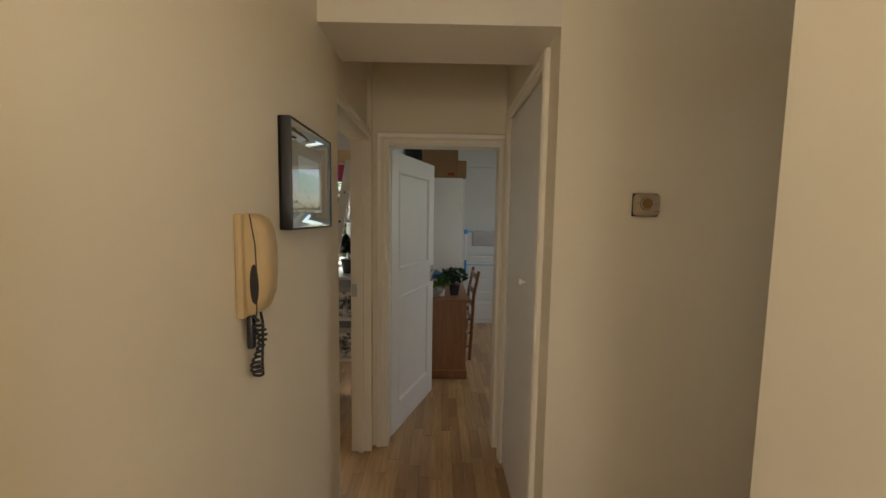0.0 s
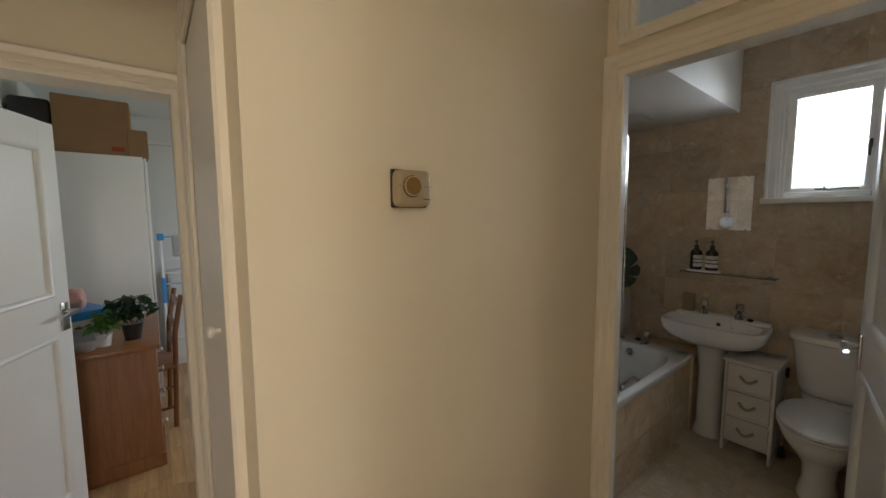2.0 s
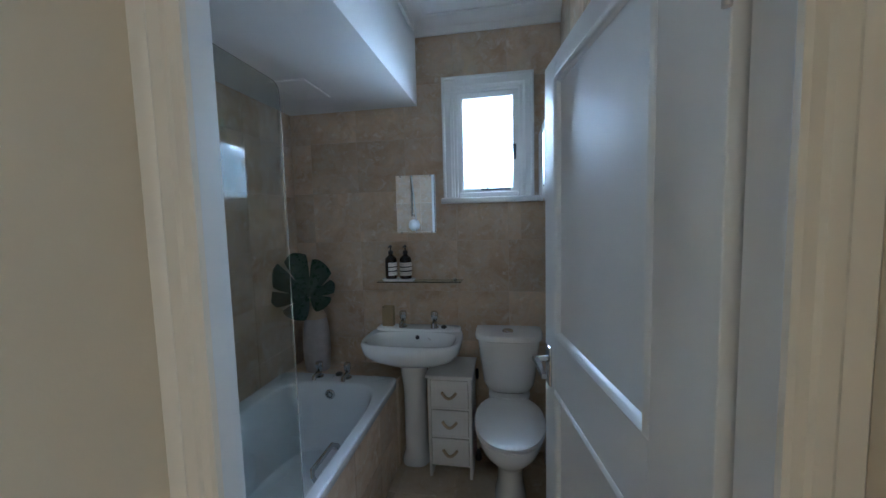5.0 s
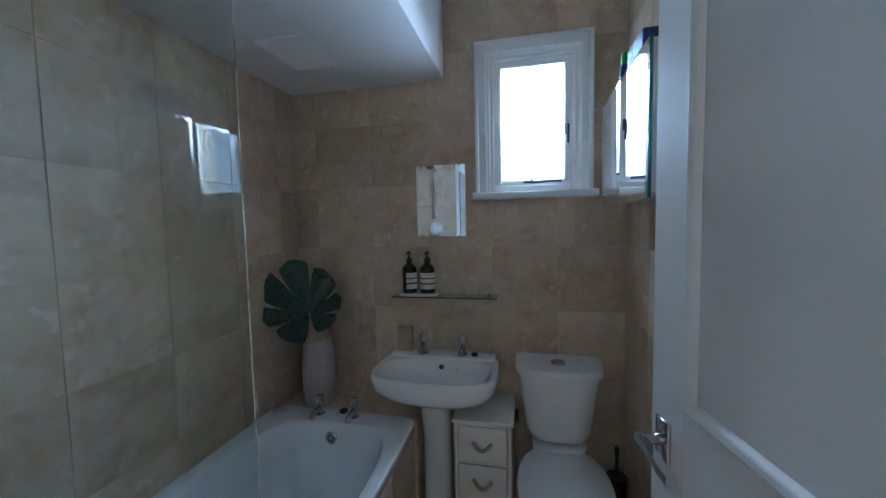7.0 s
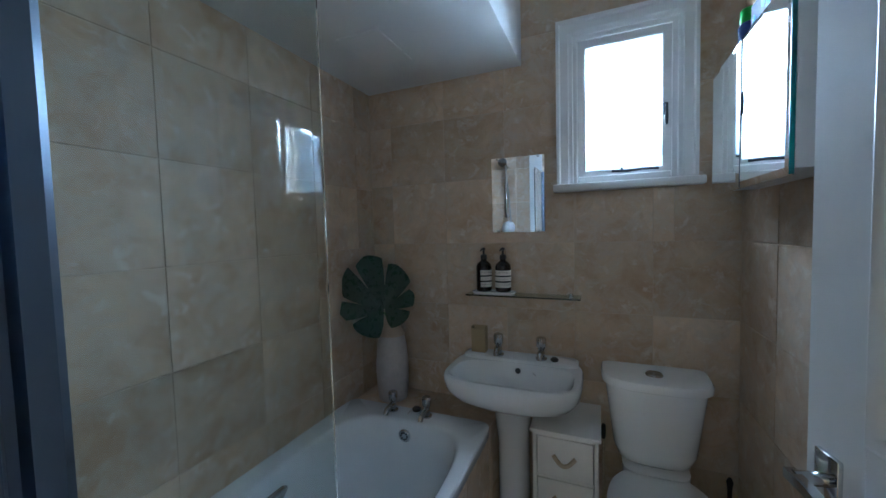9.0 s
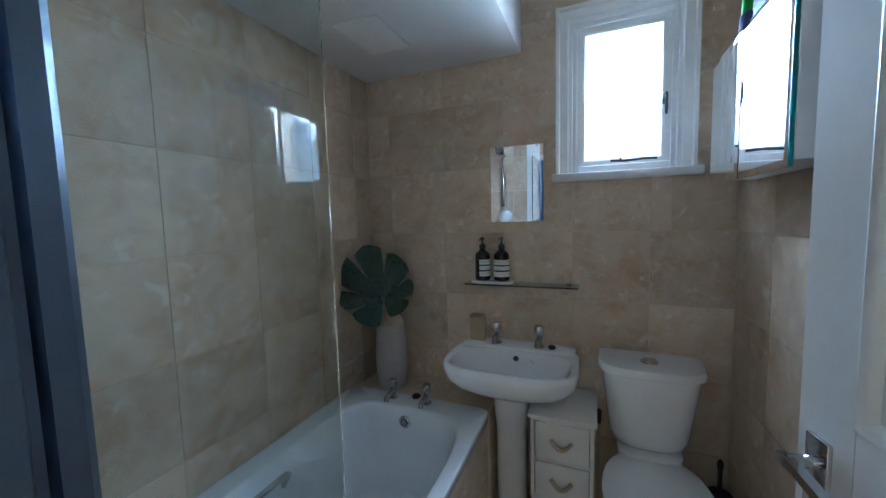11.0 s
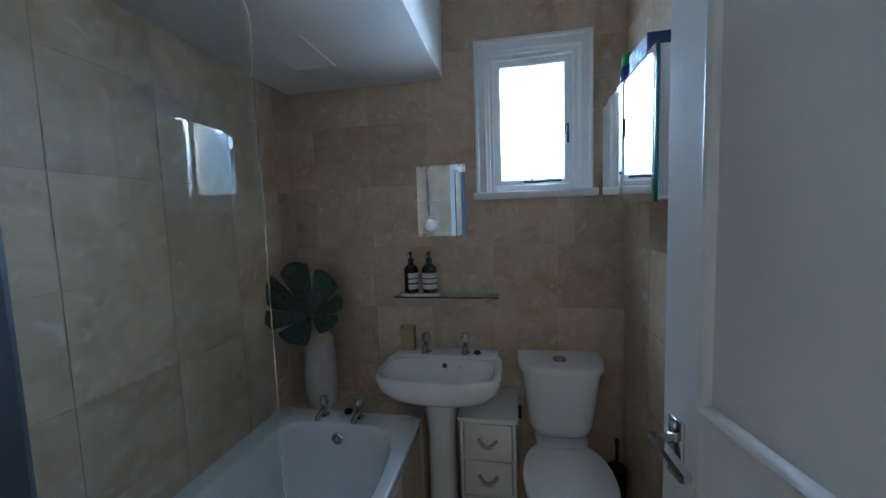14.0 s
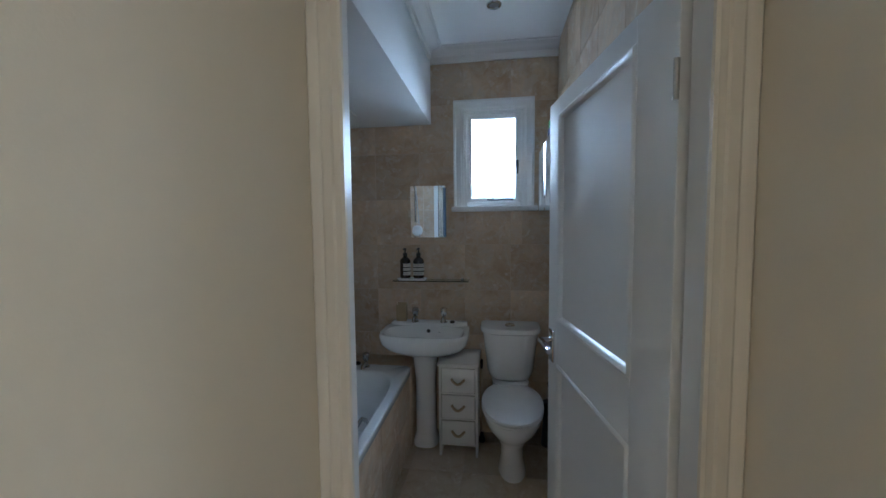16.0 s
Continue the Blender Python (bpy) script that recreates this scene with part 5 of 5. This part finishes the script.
# ---- side room ----
def ladder_shelf():
    d = thing("ladder_shelf", "white leaning ladder shelf with boxes and plants", "shelf", (0, 0, 0))
    for y in (4.50, 5.05):
        rings = []
        for z in (0.0, 1.95):
            x = 0.705 + 0.178 * z
            rings.append([(x - 0.035, y - 0.013, z), (x + 0.035, y - 0.013, z), (x + 0.035, y + 0.013, z), (x - 0.035, y + 0.013, z)])
        r = part("rail", loops(bmesh.new(), rings, True, True, True), WHITE_GLOSS, d)
        for z in (0.42, 0.745, 1.064, 1.283, 1.496, 1.711):
            x = 0.705 + 0.178 * z
            part("screw", lathe([(0.009, -0.014), (0.009, -0.017)], 10, "y", (x, y, z)), BLACK, r)
    for z in (0.42, 0.745, 1.064):
        x = 0.705 + 0.178 * z
        part("shelf_board", boxed(x - 0.14, 1.165, 4.515, 5.037, z - 0.012, z + 0.012, bevel=0.003), WHITE_GLOSS, d)
    for z in (1.283, 1.496, 1.711):
        x = 0.705 + 0.178 * z
        part("rung_board", boxed(x - 0.19, x + 0.03, 4.515, 5.037, z - 0.010, z + 0.010, bevel=0.003), WHITE_GLOSS, d)


ladder_shelf()
for z in (0.433, 0.758):
    b = thing("storage_box", "black and white patterned storage box on the ladder shelf", "storage box", (0.83 + 0.05 * (z > 0.5), 4.56, z), group="boxes on the ladder shelf")
    part("box_body", boxed(0, 0.28, 0, 0.40, 0, 0.19, bevel=0.004), PRINT_BW, b)
    part("lid", boxed(-0.004, 0.284, -0.004, 0.404, 0.19, 0.235, bevel=0.004), GREY_CLOTH, b, "plain grey lid")
pot_plant("shelf_plant", (0.98, 4.72, 1.077), 0.06, 0.17, 140, LEAF, 8, "dark leafy plant on the ladder shelf", 0.04)
pot_plant("sill_plant", (0.55, 5.40, 1.05), 0.05, 0.13, 90, LEAF, 9, "dark leafy plant on the window sill", 0.035)
solo("white_pouffe", boxed(0.35, 0.66, 4.95, 5.30, 0.0, 0.28, bevel=0.03, seg=3), WHITE_PLASTIC, "low white box stool on the floor", "stool")
solo("side_table", boxed(0.10, 0.62, 5.12, 5.48, 0.0, 1.018, bevel=0.01, seg=2), WHITE_GLOSS, "white cabinet under the window", "cabinet")


def tree(place, height, spread, seed):
    d = thing("garden_tree", "leafy green garden tree outside the window", "tree", place)
    rnd = random.Random(seed)
    part("trunk", tube([(0, 0, 0), (0.1, 0, height * 0.3), (-0.05, 0.1, height * 0.6), (0.1, 0, height * 0.9)], [0.20, 0.15, 0.10, 0.03], 10), BARK, d)
    tips = []
    for k in range(12):
        a, z = k * 2.4, height * rnd.uniform(0.3, 0.85)
        L = spread * rnd.uniform(0.6, 1.0)
        tip = (L * math.cos(a), L * math.sin(a), z + L * 0.5)
        part("limb", tube([(0, 0, z), (L * 0.5 * math.cos(a), L * 0.5 * math.sin(a), z + L * 0.35), tip], [0.035, 0.022, 0.008], 6), BARK, d)
        tips.append(Vector(tip))
    verts, faces = [], []
    for i in range(5200):
        c = rnd.choice(tips) * rnd.uniform(0.45, 1.0)
        c = Vector((c.x, c.y, height * 0.15 + c.z * 0.95)) + Vector([rnd.gauss(0, spread * 0.22) for _ in range(3)])
        m = Euler((rnd.uniform(-1.2, 1.2), rnd.uniform(-1.2, 1.2), rnd.uniform(0, 6.28))).to_matrix()
        L = rnd.uniform(0.05, 0.10)
        o = len(verts)
        verts += [c + m @ Vector(p) for p in ((-L, 0, 0), (0, L * 0.45, 0.01), (L, 0, -0.01), (0, -L * 0.45, 0.01))]
        faces.append((o, o + 1, o + 2, o + 3))
    me = bpy.data.meshes.new("crown")
    me.from_pydata(verts, [], faces)
    me.materials.append(TREE_LEAF)
    c = new("crown", me)
    c.parent = d


tree((-0.6, 10.5, -3.0), 6.0, 2.2, 2)
tree((-4.2, 12.5, -3.0), 6.5, 2.4, 3)
tree((4.6, 13.5, -3.0), 4.3, 1.9, 4)
tree((2.6, 15.5, -3.0), 4.4, 2.2, 6)


# ---- tiles and floor strips ----
mesh_store = {}


def slab_mesh(key, sx, sy, sz, bevel, mat):
    k = (key, round(sx, 3), round(sy, 3), round(sz, 3))
    if k not in mesh_store:
        bm = bmesh.new()
        loops(bm, [[(0, 0, 0), (sx, 0, 0), (sx, sy, 0), (0, sy, 0)], [(0, 0, sz - bevel), (sx, 0, sz - bevel), (sx, sy, sz - bevel), (0, sy, sz - bevel)],
                   [(bevel, bevel, sz), (sx - bevel, bevel, sz), (sx - bevel, sy - bevel, sz), (bevel, sy - bevel, sz)]], True, False, True)
        mesh_store[k] = made(key, bm, mat, smooth=False)
    return mesh_store[k]


def pieces(name, parent, frame_m, us, vs, holes, mat, gap=0.003, thick=T, jitter=0.0005, keep=None):
    """Tiles between the joints us and vs, cut round the holes (u0, u1, v0, v1); frame_m maps (u, v, out) to the room."""
    rnd = random.Random(len(us) * 31 + len(vs))
    for u0, u1 in zip(us, us[1:]):
        for v0, v1 in zip(vs, vs[1:]):
            rects = [(u0, u1, v0, v1)]
            for hu0, hu1, hv0, hv1 in holes:
                out = []
                for a, b, c, e in rects:
                    if hu1 <= a or hu0 >= b or hv1 <= c or hv0 >= e:
                        out.append((a, b, c, e))
                        continue
                    if a < hu0:
                        out.append((a, hu0, c, e))
                    if hu1 < b:
                        out.append((hu1, b, c, e))
                    m0, m1 = max(a, hu0), min(b, hu1)
                    if c < hv0:
                        out.append((m0, m1, c, hv0))
                    if hv1 < e:
                        out.append((m0, m1, hv1, e))
                rects = out
            for a, b, c, e in rects:
                if b - a < 0.012 or e - c < 0.012:
                    continue
                me = slab_mesh(name, b - a - gap, e - c - gap, thick, 0.0012, mat)
                ob = new(name, me)
                ob.parent = parent
                ob.matrix_basis = frame_m @ Matrix.Translation((a + gap / 2, c + gap / 2, rnd.uniform(0, jitter)))


def axes(o, u, v, w):
    m = Matrix.Identity(4)
    for i, a in enumerate((u, v, w)):
        for j in range(3):
            m[j][i] = a[j]
    m.translation = o
    return m


def joints(start, pitch, lo, hi):
    k = math.ceil((lo - start) / pitch - 1e-6)
    inside = [start + pitch * i for i in range(k, k + 40) if lo + 0.01 < start + pitch * i < hi - 0.01]
    return [lo] + inside + [hi]


ZJ = joints(1.37, 0.3245, 0.0, ZB)
pieces("tile", bath_e, axes((XE + T, 0, 0), (0, 1, 0), (0, 0, 1), (-1, 0, 0)), joints(2.578, 0.3215, YS, YN), ZJ, [(2.50, 2.89, 1.65, 2.285)], TILE)
pieces("tile", bath_n, axes((0, YN + T, 0), (1, 0, 0), (0, 0, 1), (0, -1, 0)), joints(4.04, 0.3265, XB, XE), joints(1.352, 0.3255, 0.0, ZB), [], TILE)
pieces("tile", bath_s, axes((0, YS - T, 0), (1, 0, 0), (0, 0, 1), (0, 1, 0)), joints(4.84, 0.3265, XB, XE), ZJ, [], TILE)
pieces("tile", bath_w, axes((XB - T, 0, 0), (0, 1, 0), (0, 0, 1), (1, 0, 0)), joints(2.578, 0.3215, YS, YN), ZJ, [(2.28, 3.03, 0.0, 2.50)], TILE)
pieces("floor_tile", bath_floor, axes((0, 0, -T), (1, 0, 0), (0, 1, 0), (0, 0, 1)), joints(4.705, 0.33, XB, XE), joints(2.885, 0.33, YS, YN), [], TILE_FLOOR)
ledge, panel = bath_parts
pieces("tile", panel, axes((0, 3.260, 0), (1, 0, 0), (0, 0, 1), (0, -1, 0)), joints(4.62, 0.33, XB, 4.918), [0.0, 0.25, 0.53], [], TILE)
pieces("tile", ledge, axes((0, 3.248, 0), (1, 0, 0), (0, 0, 1), (0, -1, 0)), [4.922, XE], [0.0, 0.25, 0.545], [], TILE)
pieces("tile", ledge, axes((0, 0, 0.545), (1, 0, 0), (0, 1, 0), (0, 0, 1)), [4.922, XE], [3.248, 3.60, YN], [], TILE)

rnd = random.Random(11)
strip = 0.066
lengths = (0.30, 0.42, 0.55, 0.70)
far_bm_v, far_bm_f = [], []
count = 0
for i in range(-52, 42):
    x0 = XW + i * strip
    y = -1.0 + rnd.uniform(-0.4, 0)
    while y < 7.5:
        L = rnd.choice(lengths)
        y0, y1 = max(y, -1.0), min(y + L, 7.5)
        y += L
        if y1 - y0 < 0.03:
            continue
        if x0 > 2.2 and y0 < YF and x0 > XH - 0.03:
            continue
        if XW - 0.1 <= x0 < XC and 2.3 < y0 < 5.3 and count < 290:
            me = slab_mesh("floor_strip", strip - 0.0012, L - 0.0012, 0.012, 0.0008, OAK)
            ob = new("floor_strip", me)
            ob.parent = floor
            ob.matrix_basis = Matrix.Translation((x0, y - L, -0.012))
            count += 1
        else:
            o = len(far_bm_v)
            a, b, zz = x0, x0 + strip - 0.0012, 0.0
            far_bm_v += [(a, y0, zz), (b, y0, zz), (b, y1 - 0.0012, zz), (a, y1 - 0.0012, zz), (a, y0, -0.012), (b, y0, -0.012), (b, y1 - 0.0012, -0.012), (a, y1 - 0.0012, -0.012)]
            far_bm_f += [(o, o + 1, o + 2, o + 3), (o, o + 4, o + 5, o + 1), (o + 1, o + 5, o + 6, o + 2), (o + 2, o + 6, o + 7, o + 3), (o + 3, o + 7, o + 4, o)]
me = bpy.data.meshes.new("floor_strips")
me.from_pydata(far_bm_v, [], far_bm_f)
me.materials.append(OAK)
fs = tagged(new("floor_strips", me), "", "", "", "stuff")
fs.parent = floor
